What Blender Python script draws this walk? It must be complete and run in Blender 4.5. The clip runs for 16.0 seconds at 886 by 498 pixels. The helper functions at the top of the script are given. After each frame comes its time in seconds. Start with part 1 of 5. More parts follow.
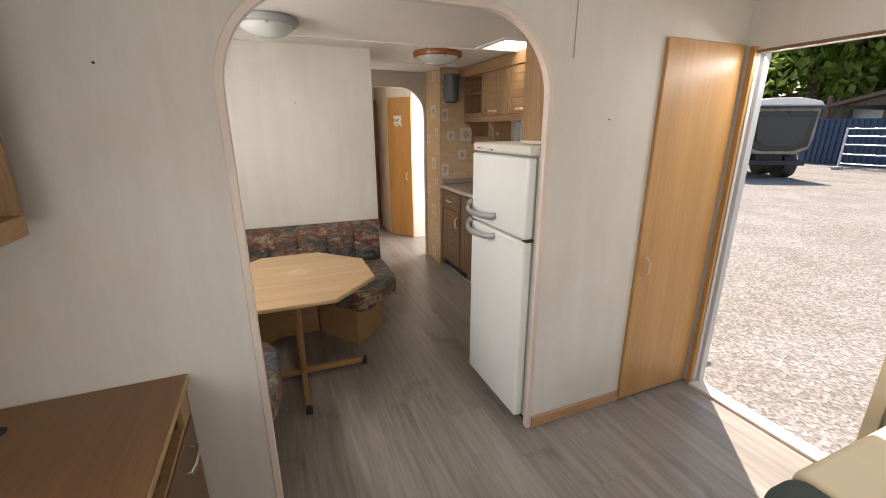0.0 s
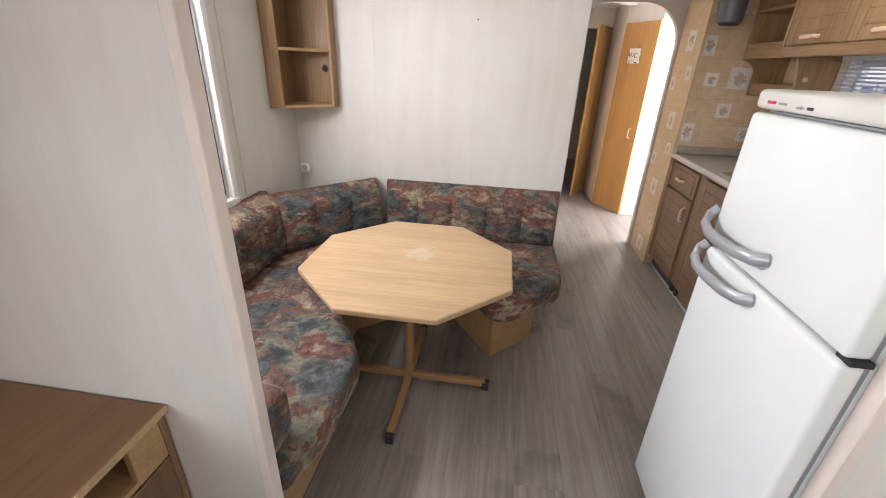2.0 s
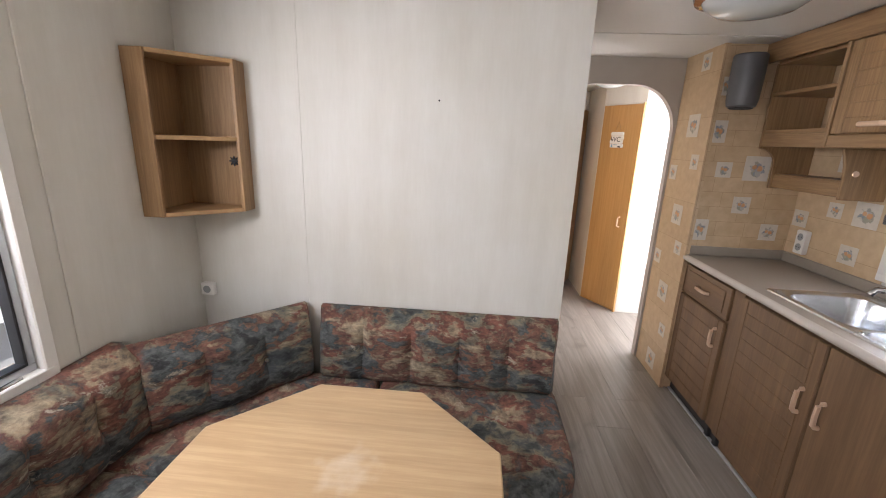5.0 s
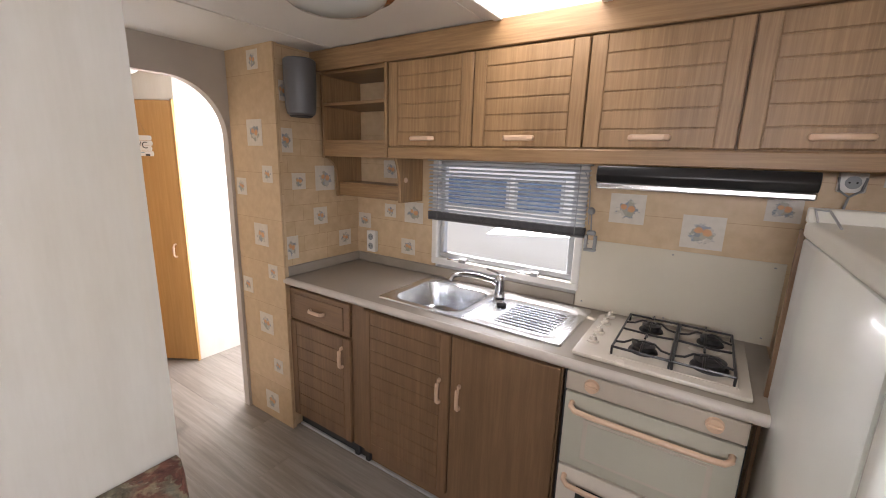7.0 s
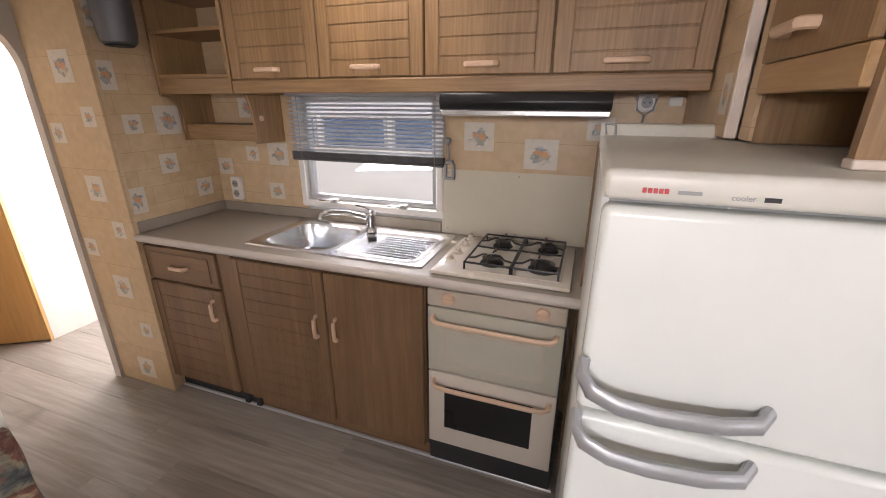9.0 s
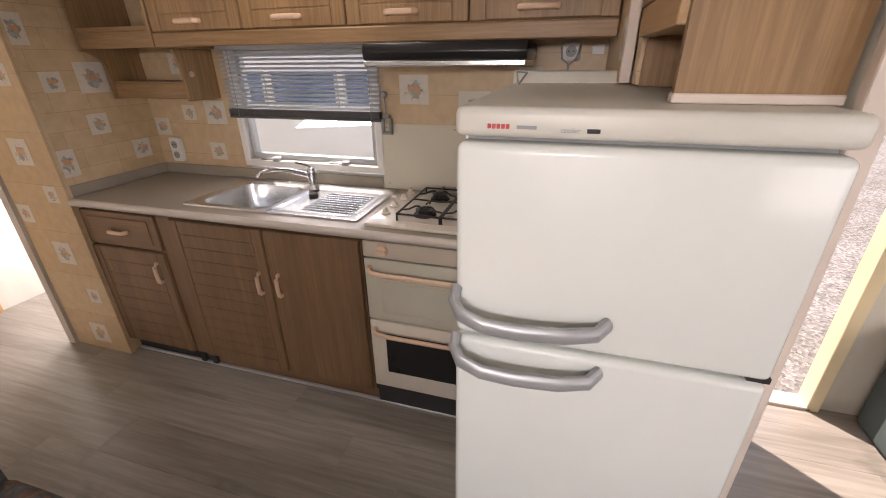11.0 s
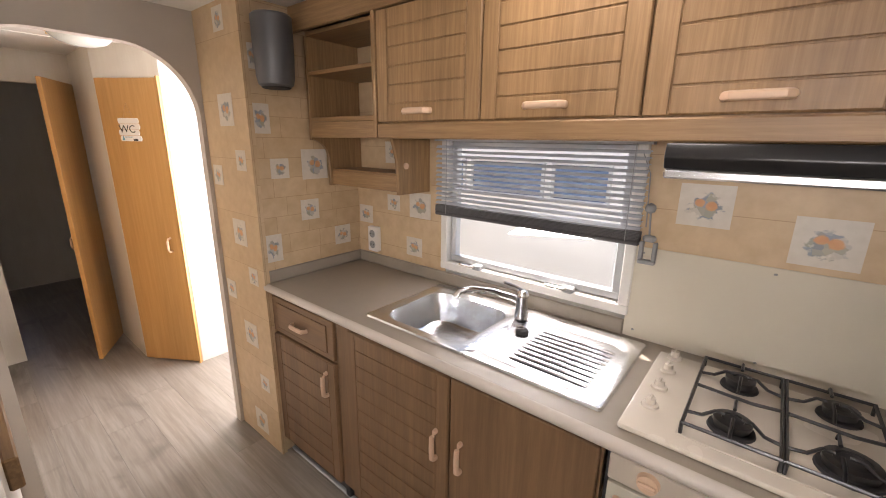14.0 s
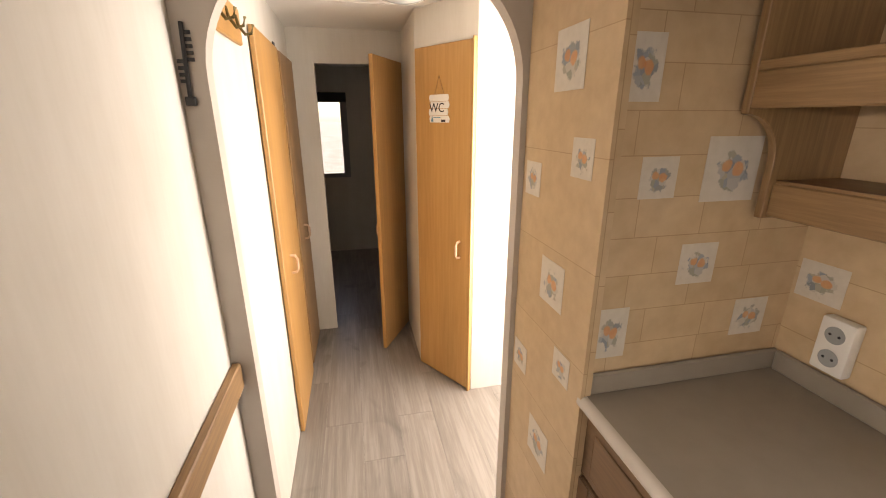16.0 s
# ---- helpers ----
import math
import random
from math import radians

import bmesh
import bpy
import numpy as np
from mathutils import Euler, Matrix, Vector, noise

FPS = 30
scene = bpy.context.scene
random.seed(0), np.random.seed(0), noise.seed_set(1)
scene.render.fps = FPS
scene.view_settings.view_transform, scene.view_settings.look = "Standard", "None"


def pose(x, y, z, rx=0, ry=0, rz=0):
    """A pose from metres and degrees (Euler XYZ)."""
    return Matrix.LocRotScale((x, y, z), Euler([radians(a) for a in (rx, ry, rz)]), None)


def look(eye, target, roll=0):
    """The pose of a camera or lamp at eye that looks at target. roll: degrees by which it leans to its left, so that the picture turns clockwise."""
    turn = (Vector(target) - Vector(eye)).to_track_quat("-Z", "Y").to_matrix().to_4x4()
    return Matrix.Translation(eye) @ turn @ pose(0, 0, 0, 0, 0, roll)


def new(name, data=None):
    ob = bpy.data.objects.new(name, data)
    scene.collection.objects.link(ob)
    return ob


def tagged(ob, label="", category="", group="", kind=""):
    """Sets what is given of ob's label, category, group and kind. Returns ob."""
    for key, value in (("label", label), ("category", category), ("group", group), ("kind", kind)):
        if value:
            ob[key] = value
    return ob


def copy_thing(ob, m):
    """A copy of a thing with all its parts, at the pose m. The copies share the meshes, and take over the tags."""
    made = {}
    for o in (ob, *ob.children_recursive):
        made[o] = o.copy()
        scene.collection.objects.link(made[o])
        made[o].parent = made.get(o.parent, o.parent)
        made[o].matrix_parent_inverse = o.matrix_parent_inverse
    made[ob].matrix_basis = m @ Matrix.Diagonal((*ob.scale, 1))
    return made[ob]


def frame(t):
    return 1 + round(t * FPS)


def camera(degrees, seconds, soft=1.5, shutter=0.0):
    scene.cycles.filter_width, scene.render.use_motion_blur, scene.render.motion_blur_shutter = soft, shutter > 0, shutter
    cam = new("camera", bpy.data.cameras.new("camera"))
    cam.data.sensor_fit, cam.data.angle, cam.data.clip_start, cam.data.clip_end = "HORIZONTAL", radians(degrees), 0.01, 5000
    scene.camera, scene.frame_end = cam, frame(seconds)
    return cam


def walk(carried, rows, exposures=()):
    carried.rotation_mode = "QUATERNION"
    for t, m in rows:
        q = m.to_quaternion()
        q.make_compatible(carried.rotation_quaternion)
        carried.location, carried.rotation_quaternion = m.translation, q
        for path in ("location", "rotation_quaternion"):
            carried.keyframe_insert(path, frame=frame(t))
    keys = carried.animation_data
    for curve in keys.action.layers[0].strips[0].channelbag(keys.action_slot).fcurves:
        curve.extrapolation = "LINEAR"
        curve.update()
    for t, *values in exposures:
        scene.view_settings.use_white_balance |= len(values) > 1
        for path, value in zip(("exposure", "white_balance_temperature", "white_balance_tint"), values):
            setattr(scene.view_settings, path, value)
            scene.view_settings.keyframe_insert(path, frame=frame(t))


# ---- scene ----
cam = camera(94.9, 16.0, soft=1.0)
PATH = [
    (0, (0.147, 0.422, 1.483), (0.876, 2.194, 0.91), -0.1),
    (0.5, (0.134, 0.639, 1.465), (0.647, 2.476, 0.861), 0.1),
    (1, (0.253, 0.819, 1.464), (0.569, 2.685, 0.819), 0.5),
    (1.5, (0.431, 1.001, 1.471), (0.491, 2.866, 0.75), 1.6),
    (2, (0.526, 1.248, 1.439), (0.294, 3.051, 0.606), 2.3),
    (2.5, (0.593, 1.453, 1.427), (0.053, 3.145, 0.508), 2.3),
    (3, (0.669, 1.653, 1.433), (-0.091, 3.264, 0.522), 2.9),
    (3.2, (0.671, 1.701, 1.446), (-0.155, 3.299, 0.571), 2.9),
    (5.3, (0.502, 2.122, 1.5), (0.666, 4.055, 1.014), 2.1),
    (5.5, (0.515, 2.211, 1.496), (0.912, 4.114, 1.026), 2.2),
    (6, (0.522, 2.403, 1.499), (1.472, 4.104, 1.048), 2.2),
    (6.5, (0.485, 2.558, 1.523), (1.87, 3.932, 1.086), 2.1),
    (7, (0.509, 2.643, 1.535), (2.144, 3.71, 1.104), 1.7),
    (7.5, (0.551, 2.675, 1.549), (2.31, 3.516, 1.102), 1.2),
    (8, (0.575, 2.638, 1.539), (2.374, 3.357, 1.041), 0.9),
    (8.5, (0.546, 2.575, 1.522), (2.342, 3.242, 0.949), 0.7),
    (9, (0.527, 2.458, 1.495), (2.302, 3.086, 0.821), 0.2),
    (9.5, (0.511, 2.334, 1.481), (2.256, 2.888, 0.676), -0.4),
    (9.7, (0.507, 2.31, 1.47), (2.239, 2.82, 0.608), -0.7),
    (11.8, (0.554, 2.267, 1.481), (2.323, 2.789, 0.706), 0.0),
    (12, (0.568, 2.272, 1.501), (2.352, 2.828, 0.788), 0.3),
    (12.5, (0.628, 2.332, 1.513), (2.424, 2.98, 0.918), 1.0),
    (13, (0.735, 2.454, 1.52), (2.504, 3.218, 0.987), 1.4),
    (13.5, (0.824, 2.594, 1.527), (2.496, 3.562, 1.008), 1.2),
    (14, (0.953, 2.779, 1.528), (2.454, 3.997, 1.012), 0.8),
    (14.5, (1.048, 2.981, 1.521), (2.297, 4.449, 0.986), 0.5),
    (15, (1.116, 3.239, 1.508), (2.066, 4.907, 0.947), 0.2),
    (15.5, (1.219, 3.493, 1.497), (1.861, 5.296, 0.918), 0.1),
    (16, (1.294, 3.751, 1.515), (1.701, 5.612, 0.906), -0.1),
]
walk(cam, [(t, look(eye, target, roll)) for t, eye, target, roll in PATH], [
    (0.0, 0.97, 7300, 16), (0.5, 1.02, 8000, 16), (1.0, 1.12, 8600, 15), (1.5, 1.42, 6700, 16), (2.5, 1.5, 6450, 17), (3.0, 1.45, 6400, 17), (5.5, 1.25, 6500, 17), (6.5, 1.2, 6800, 19), (7.5, 1.2, 6700, 18), (8.5, 1.18, 6950, 20), (9.0, 1.14, 6950, 21), (12.0, 0.95, 7400, 22),
    (13.5, 1.34, 7200, 20), (14.0, 1.42, 7200, 20), (14.5, 1.32, 6900, 19), (15.0, 1.32, 7700, 20), (16.0, 1.35, 8100, 19)])

# ---- world, sun, exposure ----
SUN_AZ, SUN_EL = radians(40), radians(60)
world = bpy.data.worlds.new("sky")
scene.world = world
world.use_nodes = True
_n = world.node_tree.nodes
_sky = _n.new("ShaderNodeTexSky")
_sky.sky_type = "NISHITA"
_sky.sun_disc = False
_sky.sun_elevation = SUN_EL
_sky.sun_rotation = SUN_AZ
_n["Background"].inputs[1].default_value = 0.15
world.node_tree.links.new(_sky.outputs[0], _n["Background"].inputs[0])
sun = new("sun", bpy.data.lights.new("sun", "SUN"))
sun.data.energy, sun.data.angle, sun.data.color = 4.8, radians(0.5), (1.0, 0.96, 0.9)
sun.matrix_world = look((6 * math.cos(SUN_EL) * math.sin(SUN_AZ), 6 * math.cos(SUN_EL) * math.cos(SUN_AZ), 6 * math.sin(SUN_EL)), (0, 0, 0))


def window_light(name, loc, target, w, h, watts):
    d = bpy.data.lights.new(name, "AREA")
    d.shape, d.size, d.size_y, d.energy, d.color = "RECTANGLE", w, h, watts, (0.95, 0.97, 1.0)
    ob = new(name, d)
    ob.matrix_world = look(loc, target)
    return ob


XR_PANE = 2.385
# area lamps added for the daylight of openings, the skylight and the hall door
# the two lounge lamps are added fill; their windows are only assumed
window_light("lounge_window_light", (0.8, -1.93, 1.25), (0.8, 0, 1.2), 2.0, 0.9, 7)
window_light("lounge_side_window_light", (-0.73, -0.15, 1.27), (1.2, 0.9, 1.0), 1.9, 0.85, 11)
window_light("dinette_window_light", (-0.762, 2.5, 1.66), (0.9, 2.75, 1.05), 0.86, 0.13, 9.5)
window_light("skylight_light", (1.83, 3.2, 2.165), (1.83, 3.2, 0), 0.318, 0.358, 1.9)
window_light("kitchen_window_light", (XR_PANE, 3.49, 1.19), (2.0, 3.3, 0.9), 0.68, 0.05, 1.1)
window_light("entrance_door_light", (2.385, 1.43, 1.795), (1.3, 1.43, 0.0), 0.7, 0.05, 2.5)
window_light("hall_door_light", (2.37, 5.33, 1.1), (1.5, 5.33, 0.9), 0.6, 1.6, 19)

# ---- materials ----


def mat(name, build):
    m = bpy.data.materials.new(name)
    m.use_nodes = True
    nt = m.node_tree
    build(nt, nt.nodes["Principled BSDF"])
    return m


def nd(nt, kind, **values):
    n = nt.nodes.new(kind)
    for k, v in values.items():
        n.inputs[k.replace("_", " ")].default_value = v
    return n


def coords(nt, scale=(1, 1, 1), which="Object", turn=(0, 0, 0)):
    tc, mp = nt.nodes.new("ShaderNodeTexCoord"), nt.nodes.new("ShaderNodeMapping")
    mp.inputs["Scale"].default_value = scale
    mp.inputs["Rotation"].default_value = turn
    nt.links.new(tc.outputs[which], mp.inputs["Vector"])
    return mp.outputs["Vector"]


def ramp(nt, fac, stops, constant=False):
    r = nt.nodes.new("ShaderNodeValToRGB")
    e = r.color_ramp.elements
    while len(e) < len(stops):
        e.new(0.5)
    for el, (p, c) in zip(e, stops):
        el.position, el.color = p, (*c, 1)
    if constant:
        r.color_ramp.interpolation = "CONSTANT"
    nt.links.new(fac, r.inputs[0])
    return r.outputs[0]


def mixc(nt, fac, a, b, mode="MIX"):
    m = nt.nodes.new("ShaderNodeMix")
    m.data_type, m.blend_type = "RGBA", mode
    for s, v in ((m.inputs[0], fac), (m.inputs[6], a), (m.inputs[7], b)):
        if isinstance(v, (int, float)):
            s.default_value = v
        elif isinstance(v, tuple):
            s.default_value = (*v, 1)
        else:
            nt.links.new(v, s)
    return m.outputs[2]


def bump(nt, bsdf, height, strength=0.2, distance=0.002):
    b = nd(nt, "ShaderNodeBump", Strength=strength, Distance=distance)
    nt.links.new(height, b.inputs["Height"])
    nt.links.new(b.outputs[0], bsdf.inputs["Normal"])


def plain(name, color, rough=0.5, metal=0.0, vary=0.08, scale=14.0, relief=0.05, coat=0.0):
    """Paint, plastic or metal with slight blotches and fine grain."""
    def build(nt, b):
        v = coords(nt)
        n1 = nd(nt, "ShaderNodeTexNoise", Scale=scale * 0.25, Detail=3.0)
        n2 = nd(nt, "ShaderNodeTexNoise", Scale=scale * 12, Detail=2.0)
        for n in (n1, n2):
            nt.links.new(v, n.inputs["Vector"])
        dark, light = tuple(c * (1 - vary) for c in color), tuple(min(1, c * (1 + vary)) for c in color)
        c = ramp(nt, n1.outputs[0], [(0.3, dark), (0.7, light)])
        nt.links.new(c, b.inputs["Base Color"])
        r = nd(nt, "ShaderNodeMapRange", To_Min=max(0, rough - 0.08), To_Max=min(1, rough + 0.08))
        nt.links.new(n1.outputs[0], r.inputs["Value"])
        nt.links.new(r.outputs[0], b.inputs["Roughness"])
        b.inputs["Metallic"].default_value = metal
        b.inputs["Coat Weight"].default_value = coat
        if relief:
            bump(nt, b, n2.outputs[0], relief, 0.001)
    return mat(name, build)


def wood(name, dark, light, axis="z", rough=0.45, fine=90.0, random_tint=0.0, knots=0.0):
    """Wood grain that runs along one axis."""
    def build(nt, b):
        s = [1.0, 1.0, 1.0]
        s["xyz".index(axis)] = 0.05
        v = coords(nt, s)
        if random_tint:
            oi = nt.nodes.new("ShaderNodeObjectInfo")
            mul = nd(nt, "ShaderNodeMath")
            mul.operation = "MULTIPLY"
            mul.inputs[1].default_value = 37.0
            nt.links.new(oi.outputs["Random"], mul.inputs[0])
            add = nt.nodes.new("ShaderNodeVectorMath")
            nt.links.new(v, add.inputs[0])
            nt.links.new(mul.outputs[0], add.inputs[1])
            v = add.outputs[0]
        n1 = nd(nt, "ShaderNodeTexNoise", Scale=fine, Detail=4.0, Roughness=0.65)
        n2 = nd(nt, "ShaderNodeTexNoise", Scale=fine * 0.12, Detail=3.0, Distortion=0.6)
        for n in (n1, n2):
            nt.links.new(v, n.inputs["Vector"])
        mid = tuple((a + c) / 2 for a, c in zip(dark, light))
        c1 = ramp(nt, n1.outputs[0], [(0.32, dark), (0.5, mid), (0.62, light)])
        c2 = ramp(nt, n2.outputs[0], [(0.3, tuple(0.72 * c for c in mid)), (0.55, mid), (0.75, light)])
        c = mixc(nt, 0.5, c1, c2)
        if knots:
            sk = [2.2, 2.2, 2.2]
            sk["xyz".index(axis)] = 0.7
            n3 = nd(nt, "ShaderNodeTexNoise", Scale=3.2, Detail=5.0, Distortion=1.0)
            kv = nt.nodes.new("ShaderNodeMapping")
            kv.inputs["Scale"].default_value = (1, 12, 1) if axis == "y" else (1, 1, 12)
            nt.links.new(v, kv.inputs["Vector"])
            nt.links.new(kv.outputs[0], n3.inputs["Vector"])
            k = ramp(nt, n3.outputs[0], [(0.58, (0, 0, 0)), (0.72, (1, 1, 1))])
            kk = nd(nt, "ShaderNodeMath")
            kk.operation = "MULTIPLY"
            kk.inputs[1].default_value = knots
            nt.links.new(k, kk.inputs[0])
            c = mixc(nt, kk.outputs[0], c, tuple(0.4 * x for x in dark))
        if random_tint:
            tint = ramp(nt, oi.outputs["Random"], [(0, (1 - random_tint,) * 3), (1, (1, 1, 1))])
            c = mixc(nt, 1.0, c, tint, "MULTIPLY")
        nt.links.new(c, b.inputs["Base Color"])
        r = nd(nt, "ShaderNodeMapRange", To_Min=rough - 0.08, To_Max=rough + 0.12)
        nt.links.new(n1.outputs[0], r.inputs["Value"])
        nt.links.new(r.outputs[0], b.inputs["Roughness"])
        bump(nt, b, n1.outputs[0], 0.12, 0.0008)
    return mat(name, build)


def wall_paper():
    def build(nt, b):
        v = coords(nt, (1, 1, 0.12))
        n1 = nd(nt, "ShaderNodeTexNoise", Scale=110.0, Detail=3.0)
        n2 = nd(nt, "ShaderNodeTexNoise", Scale=14.0, Detail=4.0)
        nt.links.new(v, n1.inputs["Vector"])
        nt.links.new(v, n2.inputs["Vector"])
        n3 = nd(nt, "ShaderNodeTexNoise", Scale=1.6, Detail=4.0)
        nt.links.new(coords(nt), n3.inputs["Vector"])
        c1 = ramp(nt, n1.outputs[0], [(0.3, (0.63, 0.61, 0.56)), (0.7, (0.67, 0.65, 0.605))])
        c2 = ramp(nt, n2.outputs[0], [(0.3, (0.60, 0.575, 0.525)), (0.7, (0.68, 0.665, 0.62))])
        c = mixc(nt, 0.5, c1, c2)
        c3 = ramp(nt, n3.outputs[0], [(0.35, (0.93, 0.91, 0.87)), (0.65, (1, 1, 1))])
        nt.links.new(mixc(nt, 1.0, c, c3, "MULTIPLY"), b.inputs["Base Color"])
        b.inputs["Roughness"].default_value = 0.6
        bump(nt, b, n1.outputs[0], 0.08, 0.0006)
    return mat("wall_paper", build)


def tile_paper(name, turn):
    """Vinyl wallpaper printed with beige stones of many sizes."""
    def build(nt, b):
        v = coords(nt, (1, 1, 1), "Object", turn)
        def bricks(w, h, off):
            t = nd(nt, "ShaderNodeTexBrick", Scale=1.0, Mortar_Size=0.0012, Mortar_Smooth=0.3, Brick_Width=w, Row_Height=h, Bias=0.0)
            t.offset, t.squash, t.squash_frequency = off, 1.5, 3
            t.inputs["Color1"].default_value = (0.56, 0.405, 0.245, 1)
            t.inputs["Color2"].default_value = (0.62, 0.46, 0.29, 1)
            t.inputs["Mortar"].default_value = (0.44, 0.3, 0.17, 1)
            nt.links.new(v, t.inputs["Vector"])
            return t
        a = bricks(0.16, 0.085, 0.35)
        n = nd(nt, "ShaderNodeTexNoise", Scale=22.0, Detail=5.0)
        nt.links.new(v, n.inputs["Vector"])
        c = ramp(nt, n.outputs[0], [(0.3, (0.86, 0.83, 0.8)), (0.7, (1, 1, 1))])
        nt.links.new(mixc(nt, 1.0, a.outputs[0], c, "MULTIPLY"), b.inputs["Base Color"])
        b.inputs["Roughness"].default_value = 0.42
        bump(nt, b, n.outputs[0], 0.08, 0.001)
    return mat(name, build)


def motif_mat():
    """A pale printed square with a bunch of fruit in its middle."""
    def build(nt, b):
        v = coords(nt, (1, 1, 1), "UV")
        oi = nt.nodes.new("ShaderNodeObjectInfo")
        add = nt.nodes.new("ShaderNodeVectorMath")
        sc = nd(nt, "ShaderNodeMath")
        sc.operation = "MULTIPLY"
        sc.inputs[1].default_value = 20.0
        nt.links.new(oi.outputs["Random"], sc.inputs[0])
        nt.links.new(v, add.inputs[0])
        nt.links.new(sc.outputs[0], add.inputs[1])
        dist = nt.nodes.new("ShaderNodeVectorMath")
        dist.operation = "DISTANCE"
        dist.inputs[1].default_value = (0.5, 0.47, 0)
        nt.links.new(v, dist.inputs[0])
        n = nd(nt, "ShaderNodeTexNoise", Scale=6.0, Detail=3.0)
        nt.links.new(add.outputs[0], n.inputs["Vector"])
        n2 = nd(nt, "ShaderNodeTexVoronoi", Scale=6.0)
        nt.links.new(add.outputs[0], n2.inputs["Vector"])
        wob = nd(nt, "ShaderNodeMath")
        wob.operation = "MULTIPLY_ADD"
        wob.inputs[1].default_value = 0.5
        nt.links.new(n.outputs[0], wob.inputs[0])
        nt.links.new(dist.outputs["Value"], wob.inputs[2])
        mask = ramp(nt, wob.outputs[0], [(0.5, (1, 1, 1)), (0.55, (0, 0, 0))])
        sep = nt.nodes.new("ShaderNodeSeparateColor")
        nt.links.new(n2.outputs["Color"], sep.inputs[0])
        leaves = ramp(nt, sep.outputs[0], [(0, (0.3, 0.31, 0.26)), (0.3, (0.42, 0.38, 0.3)), (0.45, (0.22, 0.25, 0.27)), (0.7, (0.3, 0.33, 0.37)), (0.85, (0.52, 0.48, 0.42))])
        base = mixc(nt, n.outputs[0], (0.56, 0.51, 0.44), (0.68, 0.63, 0.56))
        c = mixc(nt, mask, base, leaves)
        for fx, fy, fr in ((0.4, 0.56, 0.1), (0.61, 0.5, 0.115)):
            dd = nt.nodes.new("ShaderNodeVectorMath")
            dd.operation = "DISTANCE"
            dd.inputs[1].default_value = (fx, fy, 0)
            nt.links.new(v, dd.inputs[0])
            rd = nd(nt, "ShaderNodeMath")
            rd.operation = "MULTIPLY_ADD"
            rd.inputs[1].default_value = 0.1
            nt.links.new(n.outputs[0], rd.inputs[0])
            nt.links.new(dd.outputs["Value"], rd.inputs[2])
            fm = ramp(nt, rd.outputs[0], [(fr + 0.03, (0.9, 0.9, 0.9)), (fr + 0.06, (0, 0, 0))])
            c = mixc(nt, fm, c, mixc(nt, n.outputs[0], (0.6, 0.22, 0.07), (0.68, 0.4, 0.2)))
        nt.links.new(c, b.inputs["Base Color"])
        b.inputs["Roughness"].default_value = 0.4
    return mat("fruit_print", build)


